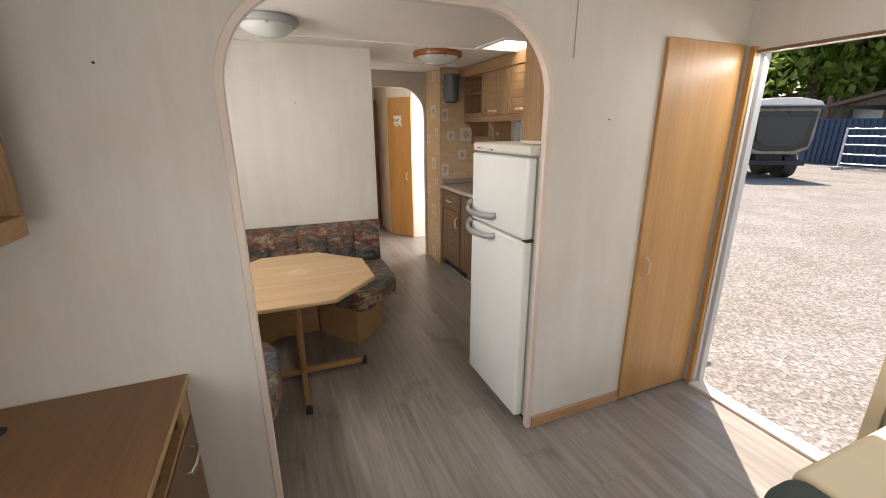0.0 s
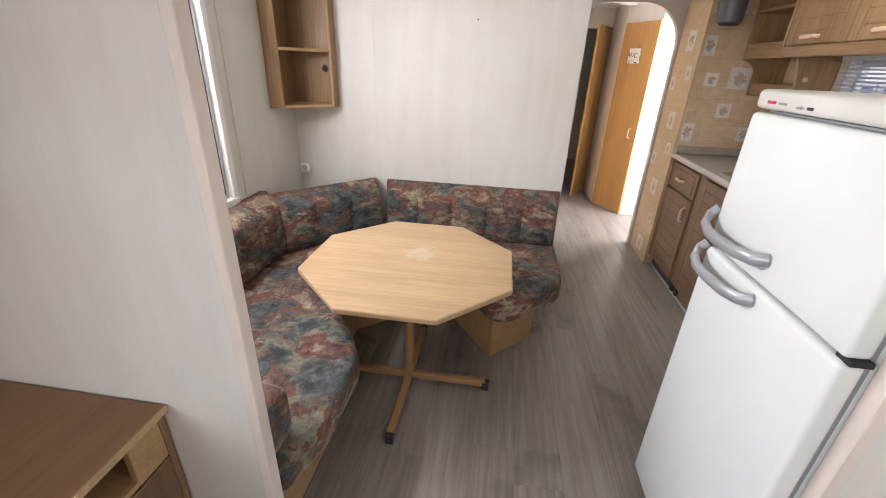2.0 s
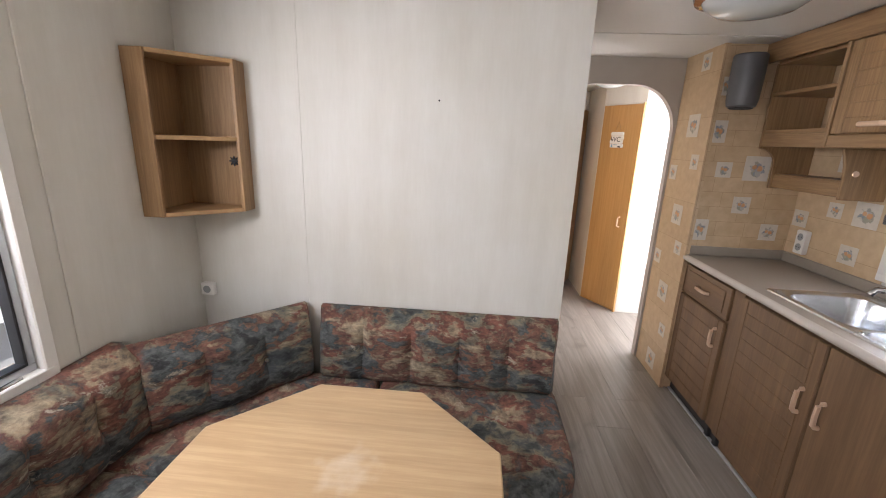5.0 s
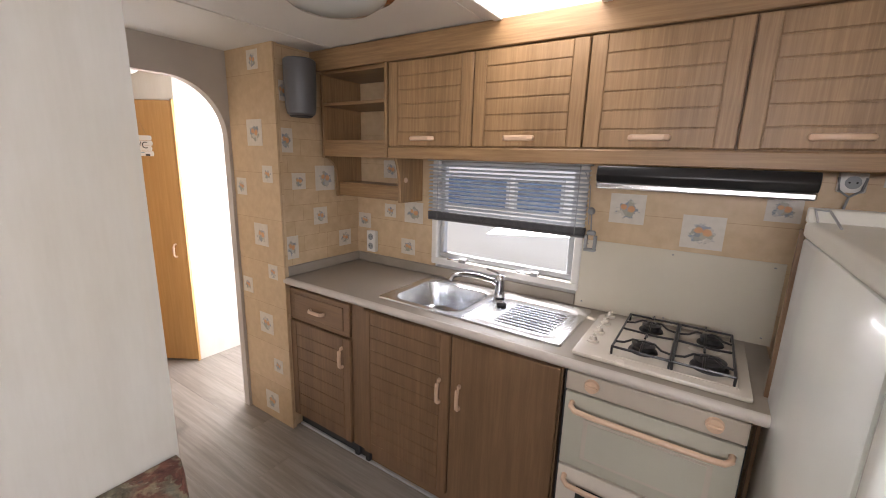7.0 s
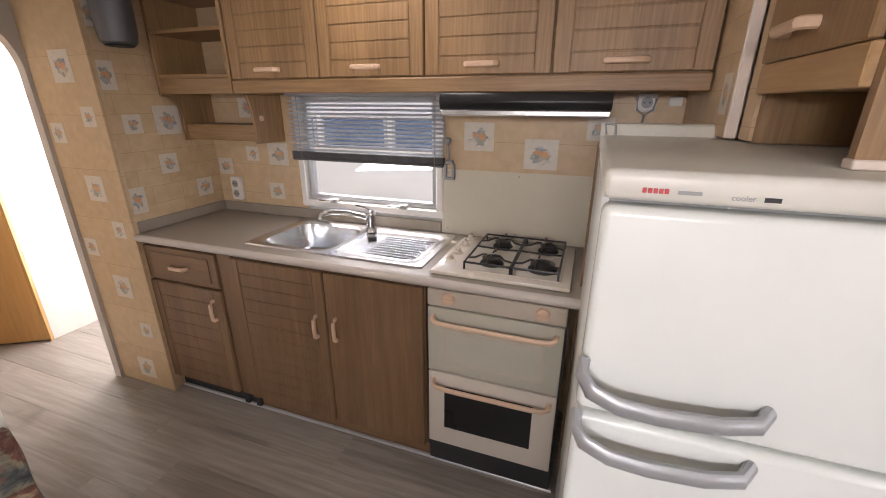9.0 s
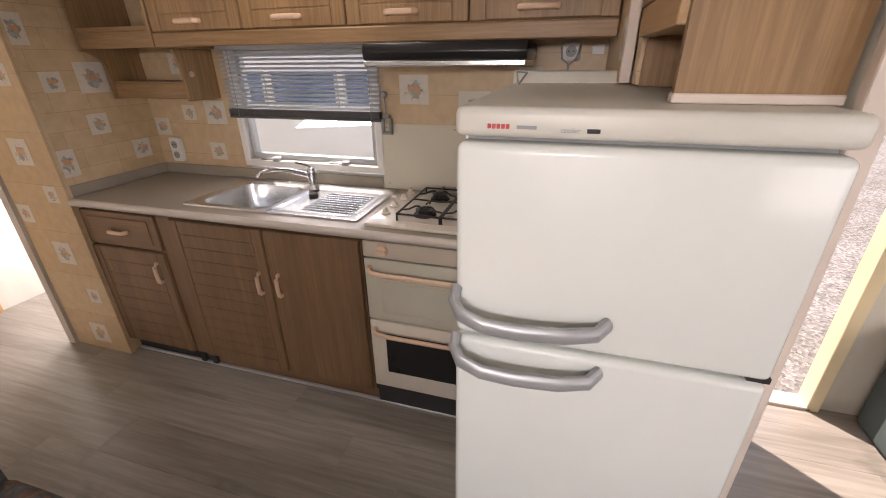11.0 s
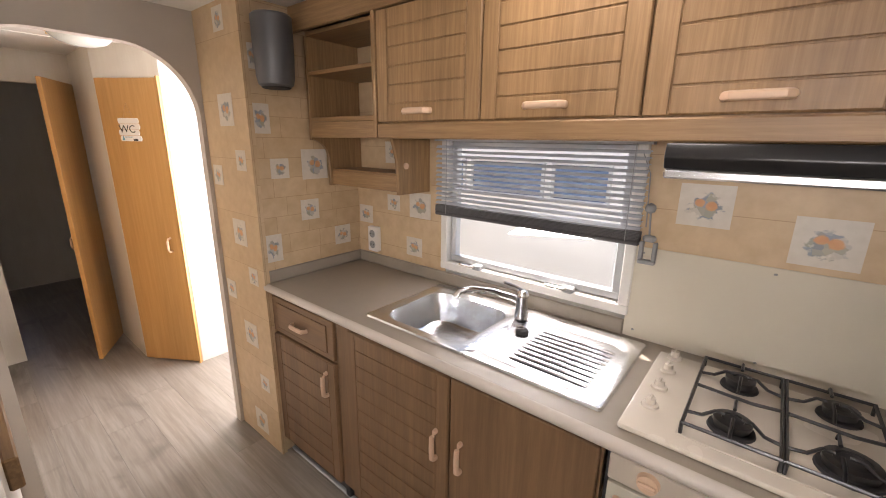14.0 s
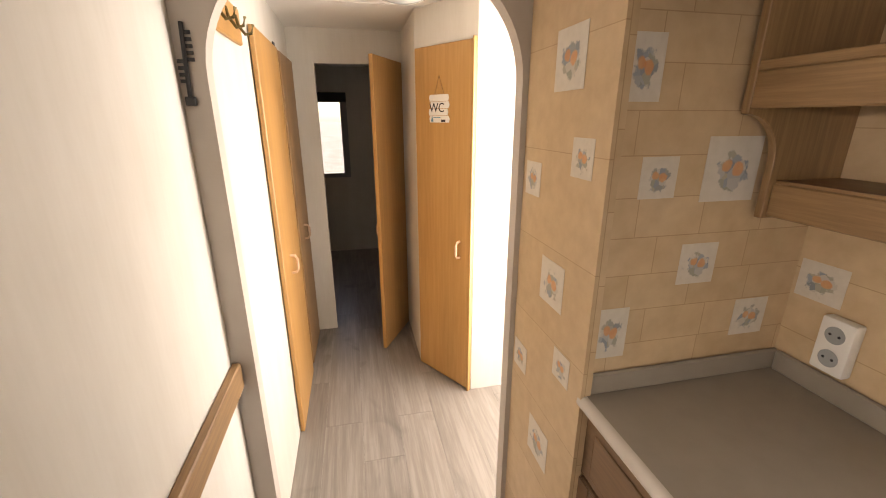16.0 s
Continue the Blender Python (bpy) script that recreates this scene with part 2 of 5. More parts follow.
def fabric():
    def build(nt, b):
        v = coords(nt)
        warp = nd(nt, "ShaderNodeTexNoise", Scale=3.0, Detail=3.0)
        nt.links.new(v, warp.inputs["Vector"])
        w2 = mixc(nt, 0.05, v, warp.outputs["Color"])
        mp = nt.nodes.new("ShaderNodeMapping")
        mp.inputs["Scale"].default_value = (0.75, 0.75, 1.5)
        nt.links.new(w2, mp.inputs["Vector"])
        def patches(scale, shift, stops):
            mv = nt.nodes.new("ShaderNodeMapping")
            mv.inputs["Location"].default_value = shift
            nt.links.new(mp.outputs[0], mv.inputs["Vector"])
            n = nd(nt, "ShaderNodeTexNoise", Scale=scale, Detail=7.0, Roughness=0.6, Distortion=0.1)
            nt.links.new(mv.outputs[0], n.inputs["Vector"])
            return n.outputs[0], (ramp(nt, n.outputs[0], stops) if stops else None)
        _, c1 = patches(6.2, (0, 0, 0), [(0.32, (0.035, 0.04, 0.043)), (0.4, (0.075, 0.083, 0.083)), (0.43, (0.17, 0.16, 0.125)), (0.48, (0.23, 0.18, 0.12)), (0.5, (0.15, 0.055, 0.042)), (0.56, (0.22, 0.09, 0.062)), (0.59, (0.34, 0.26, 0.175)), (0.68, (0.25, 0.17, 0.115))])
        _, c2 = patches(8.4, (3.1, 1.7, 5.2), [(0.34, (0.34, 0.27, 0.19)), (0.42, (0.24, 0.17, 0.11)), (0.45, (0.15, 0.06, 0.046)), (0.5, (0.18, 0.1, 0.068)), (0.52, (0.06, 0.068, 0.072)), (0.58, (0.11, 0.12, 0.118)), (0.64, (0.035, 0.035, 0.036))])
        f, _ = patches(4.2, (7.3, 2.2, 0.4), None)
        c = mixc(nt, ramp(nt, f, [(0.47, (0, 0, 0)), (0.52, (1, 1, 1))]), c1, c2)
        st = nd(nt, "ShaderNodeTexNoise", Scale=30.0, Detail=6.0, Roughness=0.72, Distortion=0.5)
        nt.links.new(mp.outputs[0], st.inputs["Vector"])
        strokes = ramp(nt, st.outputs[0], [(0.32, (0.25, 0.25, 0.25)), (0.48, (0.66, 0.67, 0.65)), (0.64, (1.12, 1.12, 1.05))])
        c = mixc(nt, 1.0, c, strokes, "MULTIPLY")
        st2 = nd(nt, "ShaderNodeTexNoise", Scale=7.0, Detail=8.0, Roughness=0.75, Distortion=0.4)
        nt.links.new(mp.outputs[0], st2.inputs["Vector"])
        pale = ramp(nt, st2.outputs[0], [(0.6, (0, 0, 0)), (0.635, (0.85, 0.85, 0.85))])
        c = mixc(nt, pale, c, (0.36, 0.31, 0.24))
        dark = ramp(nt, st2.outputs[0], [(0.36, (0.8, 0.8, 0.8)), (0.4, (0, 0, 0))])
        c = mixc(nt, dark, c, (0.045, 0.05, 0.056))
        nt.links.new(c, b.inputs["Base Color"])
        b.inputs["Roughness"].default_value = 0.9
        b.inputs["Sheen Weight"].default_value = 0.03
        wv = nd(nt, "ShaderNodeTexNoise", Scale=500.0)
        nt.links.new(v, wv.inputs["Vector"])
        bump(nt, b, wv.outputs[0], 0.25, 0.001)
    return mat("patterned_fabric", build)


def glass(name, tint=(0.95, 0.97, 0.97), rough=0.0):
    def build(nt, b):
        b.inputs["Base Color"].default_value = (*tint, 1)
        b.inputs["Transmission Weight"].default_value = 1.0
        b.inputs["Roughness"].default_value = rough
        b.inputs["IOR"].default_value = 1.02 if rough == 0 else 1.3
    return mat(name, build)


def gravel_mat():
    def build(nt, b):
        v = coords(nt)
        vo = nd(nt, "ShaderNodeTexVoronoi", Scale=38.0)
        nz = nd(nt, "ShaderNodeTexNoise", Scale=1.1, Detail=6.0)
        for n in (vo, nz):
            nt.links.new(v, n.inputs["Vector"])
        sep = nt.nodes.new("ShaderNodeSeparateColor")
        nt.links.new(vo.outputs["Color"], sep.inputs[0])
        c = ramp(nt, sep.outputs[0], [(0, (0.15, 0.134, 0.122)), (0.6, (0.25, 0.228, 0.21)), (1, (0.36, 0.335, 0.315))])
        d = ramp(nt, nz.outputs[0], [(0.35, (0.8, 0.78, 0.74)), (0.65, (1, 1, 1))])
        nt.links.new(mixc(nt, 1.0, c, d, "MULTIPLY"), b.inputs["Base Color"])
        b.inputs["Roughness"].default_value = 0.95
        bump(nt, b, vo.outputs[0], 0.6, 0.02)
    return mat("gravel", build)


WALL = wall_paper()
CEIL = plain("ceiling_paint", (0.74, 0.72, 0.68), 0.5, vary=0.04, scale=4)
TRIM = plain("trim_pink_white", (0.66, 0.57, 0.5), 0.5, vary=0.08)
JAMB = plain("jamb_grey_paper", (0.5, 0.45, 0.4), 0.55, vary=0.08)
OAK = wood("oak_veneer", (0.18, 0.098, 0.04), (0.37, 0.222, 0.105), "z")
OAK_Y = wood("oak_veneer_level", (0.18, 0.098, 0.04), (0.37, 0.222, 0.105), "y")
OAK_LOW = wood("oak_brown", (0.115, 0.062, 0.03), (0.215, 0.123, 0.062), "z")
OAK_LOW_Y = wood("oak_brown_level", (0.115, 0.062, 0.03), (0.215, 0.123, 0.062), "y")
OAK_X = wood("oak_level_x", (0.29, 0.165, 0.07), (0.46, 0.29, 0.14), "x")
DOORWOOD = wood("beech_door_veneer", (0.39, 0.2, 0.063), (0.51, 0.29, 0.108), "z", 0.4, 60)
TABLETOP = wood("light_oak_laminate", (0.36, 0.225, 0.11), (0.52, 0.36, 0.20), "x", 0.38, 70)
# pale glare spot with a ragged edge, painted into the tabletop's colour
_nt = TABLETOP.node_tree
_b = _nt.nodes["Principled BSDF"]
_old = _b.inputs["Base Color"].links[0].from_socket
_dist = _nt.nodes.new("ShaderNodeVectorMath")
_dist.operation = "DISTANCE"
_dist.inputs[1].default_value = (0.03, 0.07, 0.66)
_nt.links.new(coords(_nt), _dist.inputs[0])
_glare_noise = nd(_nt, "ShaderNodeTexNoise", Scale=18.0, Detail=5.0)
_nt.links.new(coords(_nt), _glare_noise.inputs["Vector"])
_glare_edge = nd(_nt, "ShaderNodeMath")
_glare_edge.operation = "MULTIPLY_ADD"
_glare_edge.inputs[1].default_value = 0.22
_nt.links.new(_glare_noise.outputs[0], _glare_edge.inputs[0])
_nt.links.new(_dist.outputs["Value"], _glare_edge.inputs[2])
_nt.links.new(mixc(_nt, ramp(_nt, _glare_edge.outputs[0], [(0.08, (0.5, 0.5, 0.5)), (0.2, (0, 0, 0))]), _old, (0.66, 0.58, 0.48)), _b.inputs["Base Color"])
TUBE = plain("tan_metal_paint", (0.36, 0.2, 0.08), 0.4, vary=0.12)
PLY = wood("plywood_plinth", (0.33, 0.19, 0.08), (0.47, 0.29, 0.13), "x")
DESK = wood("brown_laminate", (0.2, 0.1, 0.045), (0.28, 0.15, 0.07), "y", 0.42)
SKIRT = wood("skirting_wood", (0.36, 0.2, 0.1), (0.5, 0.3, 0.16), "x")
FLOOR = wood("grey_oak_plank", (0.165, 0.142, 0.122), (0.35, 0.312, 0.275), "y", 0.34, 45, 0.12, 0.5)
FABRIC = fabric()
WHITE = plain("white_enamel", (0.74, 0.77, 0.74), 0.22, vary=0.02, relief=0.015, coat=0.3)
FRIDGE_TOP = plain("aged_white_plastic", (0.62, 0.61, 0.55), 0.35, vary=0.07)
SEAL = plain("grey_seal", (0.3, 0.31, 0.31), 0.6)
GREYPL = plain("silver_plastic", (0.36, 0.37, 0.38), 0.35, metal=0.3)
COUNTER = plain("grey_brown_laminate", (0.29, 0.25, 0.205), 0.4, vary=0.05, scale=60)
COUNTER_EDGE = plain("counter_edge", (0.5, 0.45, 0.4), 0.4)
STEEL = plain("brushed_steel", (0.62, 0.63, 0.64), 0.24, metal=1.0, vary=0.05, relief=0.03)
CHROME = plain("chrome", (0.75, 0.76, 0.78), 0.1, metal=1.0, vary=0.02, relief=0)
ENAMEL = plain("cream_enamel", (0.62, 0.56, 0.48), 0.25, vary=0.03, relief=0.01, coat=0.3)
OVENGREY = plain("oven_beige", (0.46, 0.4, 0.33), 0.35, vary=0.04)
OVENGLASS = plain("oven_pale_glass", (0.47, 0.45, 0.37), 0.14, vary=0.03, relief=0)
BLACK = plain("black_enamel", (0.012, 0.012, 0.013), 0.3, relief=0.02)
BLACKM = plain("matt_black", (0.02, 0.02, 0.022), 0.6)
PINKHANDLE = plain("pale_pink_plastic", (0.62, 0.43, 0.3), 0.35, vary=0.05)
WHITEPL = plain("white_plastic", (0.74, 0.72, 0.68), 0.4, vary=0.04)
ALU = plain("window_aluminium", (0.5, 0.52, 0.54), 0.35, metal=0.6, vary=0.06)
SLAT = plain("grey_blind_slat", (0.5, 0.53, 0.57), 0.45)
SLATDARK = plain("dark_blind_rail", (0.08, 0.08, 0.085), 0.5)
SPLASH = plain("beige_splash_panel", (0.6, 0.55, 0.45), 0.3, vary=0.03)
OPAL = plain("opal_glass", (0.52, 0.55, 0.53), 0.12, vary=0.04, relief=0.0, coat=0.4)
LAMPWOOD = wood("red_brown_lamp_wood", (0.22, 0.075, 0.025), (0.34, 0.13, 0.05), "x", 0.2)
BRASS = plain("brass", (0.55, 0.38, 0.14), 0.3, metal=1.0)
GLASS = glass("clear_glass")
TP_END = tile_paper("stone_print_paper_end", (radians(90), 0, 0))
TP_SIDE = tile_paper("stone_print_paper_side", (radians(90), 0, radians(-90)))
MOTIF = motif_mat()
LIMB = plain("bark", (0.16, 0.12, 0.085), 0.9, vary=0.3)
GRAVEL = gravel_mat()
TEAL = plain("teal_velour", (0.07, 0.095, 0.095), 0.9, vary=0.2)
CREAM = plain("cream_door_paint", (0.72, 0.62, 0.42), 0.5, vary=0.05)

# ---- building helpers ----
ORIGIN = {}


def box(bm, x0, x1, y0, y1, z0, z1, bevel=0.0, seg=1):
    r = bmesh.ops.create_cube(bm, size=1.0)
    vs = r["verts"]
    for v in vs:
        v.co = Vector((x0 + (v.co.x + 0.5) * (x1 - x0), y0 + (v.co.y + 0.5) * (y1 - y0), z0 + (v.co.z + 0.5) * (z1 - z0)))
    if bevel:
        es = list({e for v in vs for e in v.link_edges})
        bmesh.ops.bevel(bm, geom=es, offset=bevel, segments=seg, profile=0.5, affect="EDGES")
    return bm


def B(x0, x1, y0, y1, z0, z1, bevel=0.0, seg=1):
    return box(bmesh.new(), x0, x1, y0, y1, z0, z1, bevel, seg)


def rod(bm, a, b, r, r2=None, seg=12):
    """A round bar from a to b."""
    a, b = Vector(a), Vector(b)
    d = b - a
    m = Matrix.Translation((a + b) / 2) @ d.to_track_quat("Z", "Y").to_matrix().to_4x4()
    bmesh.ops.create_cone(bm, cap_ends=True, segments=seg, radius1=r, radius2=r if r2 is None else r2, depth=d.length, matrix=m)
    return bm


def tube(points, r, seg=8, flat=1.0):
    """A bent bar through points, as a bmesh."""
    bm = bmesh.new()
    pts = [Vector(p) for p in points]
    rings = []
    up = Vector((0, 0, 1))
    for i, p in enumerate(pts):
        d = (pts[min(i + 1, len(pts) - 1)] - pts[max(i - 1, 0)]).normalized()
        s = d.cross(up) if abs(d.z) < 0.95 else d.cross(Vector((1, 0, 0)))
        s.normalize()
        u = s.cross(d)
        rings.append([bm.verts.new(p + r * (math.cos(k) * s + flat * math.sin(k) * u)) for k in (2 * math.pi * j / seg for j in range(seg))])
    for a, b in zip(rings, rings[1:]):
        for j in range(seg):
            bm.faces.new((a[j], a[(j + 1) % seg], b[(j + 1) % seg], b[j]))
    bm.faces.new(rings[0][::-1])
    bm.faces.new(rings[-1])
    bmesh.ops.recalc_face_normals(bm, faces=bm.faces)
    return bm


def prism(poly, axis, lo, hi, bevel=0.0, seg=2):
    """A flat outline pushed along an axis. poly: pairs of the two other axes, in the order xyz."""
    bm = bmesh.new()
    def at(p, w):
        q = list(p)
        q.insert("xyz".index(axis), w)
        return q
    va = [bm.verts.new(at(p, lo)) for p in poly]
    f = bm.faces.new(va)
    g = bmesh.ops.extrude_face_region(bm, geom=[f])
    for v in g["geom"]:
        if isinstance(v, bmesh.types.BMVert):
            v.co["xyz".index(axis)] = hi
    bmesh.ops.recalc_face_normals(bm, faces=bm.faces)
    if bevel:
        bmesh.ops.bevel(bm, geom=list(bm.edges), offset=bevel, segments=seg, profile=0.5, affect="EDGES")
    return bm


def lathe(profile, centre, seg=28):
    """A turned body about an upright axis. profile: (radius, height) pairs."""
    bm = bmesh.new()
    rings = []
    for r, h in profile:
        rings.append([bm.verts.new((centre[0] + r * math.cos(2 * math.pi * j / seg), centre[1] + r * math.sin(2 * math.pi * j / seg), centre[2] + h)) for j in range(seg)])
    for a, b in zip(rings, rings[1:]):
        for j in range(seg):
            bm.faces.new((a[j], a[(j + 1) % seg], b[(j + 1) % seg], b[j]))
    bm.faces.new(rings[0])
    bm.faces.new(rings[-1])
    bmesh.ops.recalc_face_normals(bm, faces=bm.faces)
    return bm


def join(*bms):
    out = bms[0]
    for b in bms[1:]:
        me = bpy.data.meshes.new("tmp")
        b.to_mesh(me)
        b.free()
        out.from_mesh(me)
        bpy.data.meshes.remove(me)
    return out


def thing(name, loc, label="", category="", group="", kind=""):
    ob = new(name)
    ob.location = loc
    ORIGIN[ob.name] = Vector(loc)
    return tagged(ob, label, category, group, kind)


def part(name, bm, material, parent=None, label="", smooth=False):
    """Links a bmesh as one mesh object under a thing or a part."""
    o = ORIGIN[parent.name] if parent else Vector((0, 0, 0))
    bmesh.ops.translate(bm, verts=bm.verts, vec=-o)
    me = bpy.data.meshes.new(name)
    bm.to_mesh(me)
    bm.free()
    if smooth:
        me.shade_smooth()
        me.set_sharp_from_angle(angle=radians(38))
    me.materials.append(material)
    ob = new(name, me)
    ORIGIN[ob.name] = o
    if parent:
        ob.parent = parent
    return tagged(ob, label)


def single(name, bm, material, label="", category="", group="", kind="", smooth=False):
    return tagged(part(name, bm, material, None, "", smooth), label, category, group, kind)


def arch_outline(x0, x1, top, al, ar, atop, rx, rz, seg=14):
    """A wall's outline with an opening of rounded upper corners down to the floor."""
    pts = [(x0, 0), (x0, top), (x1, top), (x1, 0), (ar, 0)]
    pts += [(ar - rx + rx * math.cos(a), atop - rz + rz * math.sin(a)) for a in (math.pi / 2 * i / seg for i in range(seg + 1))]
    pts += [(al + rx - rx * math.sin(a), atop - rz + rz * math.cos(a)) for a in (math.pi / 2 * i / seg for i in range(seg + 1))]
    return pts + [(al, 0)]


def arch_trim(al, ar, atop, rx, rz, w, seg=14):
    def line(o):
        p = [(ar + o, 0)] + [(ar - rx + (rx + o) * math.cos(a), atop - rz + (rz + o) * math.sin(a)) for a in (math.pi / 2 * i / seg for i in range(seg + 1))]
        return p + [(al + rx - (rx + o) * math.sin(a), atop - rz + (rz + o) * math.cos(a)) for a in (math.pi / 2 * i / seg for i in range(seg + 1))] + [(al - o, 0)]
    return line(w) + line(-0.004)[::-1]


# ---- setting ----
XL, XR, YA, YP, YK, Y2, H = -0.75, 2.335, 1.872, 3.735, 4.47, 4.86, 2.05
Y0, YEND = -2.0, 8.6


def structure(name, bm, material, label=""):
    return single(name, bm, material, label, "", "", "structure")


def wall_x(name, x, thick, y0, y1, holes, material, label=""):
    """A wall along y with rectangular openings (ya, yb, za, zb)."""
    bm = bmesh.new()
    y = y0
    for ya, yb, za, zb in sorted(holes):
        if ya > y:
            box(bm, x, x + thick, y, ya, 0, H)
        if za > 0:
            box(bm, x, x + thick, ya, yb, 0, za)
        box(bm, x, x + thick, ya, yb, zb, H)
        y = yb
    if y1 > y:
        box(bm, x, x + thick, y, y1, 0, H)
    return structure(name, bm, material, label)


floor = structure("floor", B(XL - 0.05, XR + 0.05, Y0, YEND, -0.09, -0.012), LIMB, "wooden subfloor under the planks")
SKY = (1.67, 1.99, 3.02, 3.38)
bm = bmesh.new()
box(bm, XL - 0.05, XR + 0.05, Y0, SKY[2], H, H + 0.05)
box(bm, XL - 0.05, SKY[0], SKY[2], SKY[3], H, H + 0.05)
box(bm, SKY[1], XR + 0.05, SKY[2], SKY[3], H, H + 0.05)
box(bm, XL - 0.05, XR + 0.05, SKY[3], YEND, H, H + 0.05)
for yy in (0.6, 3.45, 4.3, 6.0):
    box(bm, XL, XR, yy, yy + 0.03, H - 0.004, H + 0.001)
structure("ceiling", bm, CEIL, "white panelled ceiling with cover strips")
DOOR_Y0, DOOR_Y1, DOOR_Z = 1.05, 1.81, 1.82
KW = (3.1, 3.88, 0.95, 1.55)
wall_x("wall_east", XR, 0.06, Y0, YEND, [(DOOR_Y0, DOOR_Y1, 0.0, DOOR_Z), KW, (5.0, 5.62, 0.0, 1.85)], WALL, "pale papered outer wall")
LW = (2.0, 3.0, 0.79, 1.75)
# first opening is an assumed lounge window, out of view, for light
wall_x("wall_west", XL - 0.06, 0.06, Y0, YEND, [(-1.2, 0.9, 0.8, 1.75), LW], WALL, "pale papered outer wall")
structure("wall_south", B(XL, XR, Y0 - 0.05, Y0, 0, H), WALL)
bw = bmesh.new()
box(bw, XL, 0.82, YEND, YEND + 0.05, 0, H)
box(bw, 1.25, XR, YEND, YEND + 0.05, 0, H)
box(bw, 0.82, 1.25, YEND, YEND + 0.05, 0, 0.9)
box(bw, 0.82, 1.25, YEND, YEND + 0.05, 1.76, H)
structure("wall_north", bw, WALL, "papered bedroom wall with a window")

A1 = (0.034, 1.206, 1.893, 0.3, 0.3)
structure("wall_arch", prism(arch_outline(XL, XR, H, *A1), "y", YA, YA + 0.025), WALL, "pale papered partition with an arched opening")
structure("trim_arch", prism(arch_trim(*A1, 0.022), "y", YA - 0.006, YA + 0.031, 0.004), TRIM, "pinkish white rounded arch trim")
structure("wall_partition", B(XL, 0.92, YP, YP + 0.03, 0, H), WALL, "pale papered partition behind the bench")
structure("wall_passage", B(0.89, 0.92, YP + 0.03, Y2, 0, H), WALL, "pale papered passage wall")
A2 = (0.98, 1.758, 1.89, 0.27, 0.28)
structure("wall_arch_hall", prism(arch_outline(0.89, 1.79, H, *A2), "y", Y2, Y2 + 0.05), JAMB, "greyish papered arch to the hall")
structure("wall_kitchen_end", B(1.79, XR, YK, YK + 0.03, 0, H), TP_END, "beige stone-print wallpaper")
structure("wall_column", B(1.775, 1.80, YK - 0.012, Y2 - 0.001, 0, H), TP_SIDE, "beige stone-print wallpaper column")
structure("wall_kitchen_back", join(B(XR - 0.008, XR - 0.001, 2.0, KW[0], 0, H), B(XR - 0.008, XR - 0.001, KW[1], YK, 0, H), B(XR - 0.008, XR - 0.001, KW[0], KW[1], 0, KW[2]), B(XR - 0.008, XR - 0.001, KW[0], KW[1], KW[3], H)), TP_SIDE, "beige stone-print wallpaper")
# hall and bedroom
structure("wall_hall_left", B(0.90, 0.945, Y2 + 0.05, 6.63, 0, H), WALL, "pale papered hall wall")
bm = bmesh.new()
box(bm, 0.9, 1.1, 6.63, 6.67, 0, H)
box(bm, 1.1, 1.65, 6.63, 6.67, 1.85, H)
box(bm, 1.65, XR, 6.63, 6.67, 0, H)
structure("wall_bedroom", bm, WALL, "pale papered wall with the bedroom doorway")
structure("wall_hall_right", B(1.65, 1.68, 6.07, 6.63, 0, H), WALL, "pale papered hall wall")
structure("wall_wc", prism([(1.65, 6.07), (1.885, 5.70), (1.91, 5.715), (1.68, 6.08)], "z", 0, H), WALL, "pale diagonal wall of the toilet")
structure("wall_hall_bright", B(1.885, XR, 5.70, 5.73, 0, H), WALL, "pale papered wall beside the toilet door")
structure("wall_closet", B(1.80, XR, YK + 0.03, Y2 + 0.05, 0, H), WALL)
structure("wall_bedroom_left", B(XL, -0.7, 6.67, YEND, 0, H), WALL)

# ---- kitchen ----
XF = 1.80


def pull(parent, y, z, upright, x, L=0.05):
    """A bowed pale handle."""
    pts = []
    for s, o in ((-1, 0.0), (-0.98, 0.012), (-0.8, 0.022), (0, 0.024), (0.8, 0.022), (0.98, 0.012), (1, 0.0)):
        pts.append((x - o, y, z + s * L) if upright else (x - o, y + s * L, z))
    return part("handle", tube(pts, 0.0075, 8, 1.3), PINKHANDLE, parent, "pale pink plastic handle", True)


def panel_door(parent, y0, y1, z0, z1, x, material, grooves, side=0.045, name="door", ends=0.035):
    """A veneered door, its field cut by level grooves."""
    d = part(name, B(x, x + 0.018, y0, y1, z0, z1, 0.003), material, parent)
    if grooves:
        for a, b in ((y0, y0 + side), (y1 - side, y1)):
            part("stile", B(x - 0.004, x, a + 0.001, b - 0.001, z0 + 0.001, z1 - 0.001, 0.0015), material, d)
        step = (z1 - z0 - 2 * 0.001) / grooves
        for i in range(grooves):
            za = z0 + 0.001 + i * step
            part("board", B(x - 0.004, x, y0 + side + 0.0015, y1 - side - 0.0015, za + 0.002, za + step - 0.002, 0.0016), material, d)
    return d


drawer_unit = thing("drawer_unit", (2.05, 4.24, 0), "brown oak base cabinet with a drawer above a grooved door", "cabinet")
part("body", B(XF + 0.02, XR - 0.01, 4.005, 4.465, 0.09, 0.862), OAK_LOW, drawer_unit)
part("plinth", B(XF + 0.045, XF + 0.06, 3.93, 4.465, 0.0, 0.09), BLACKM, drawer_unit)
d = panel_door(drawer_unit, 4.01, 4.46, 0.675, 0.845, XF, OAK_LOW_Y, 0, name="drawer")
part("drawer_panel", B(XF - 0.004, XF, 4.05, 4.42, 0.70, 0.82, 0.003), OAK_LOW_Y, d)
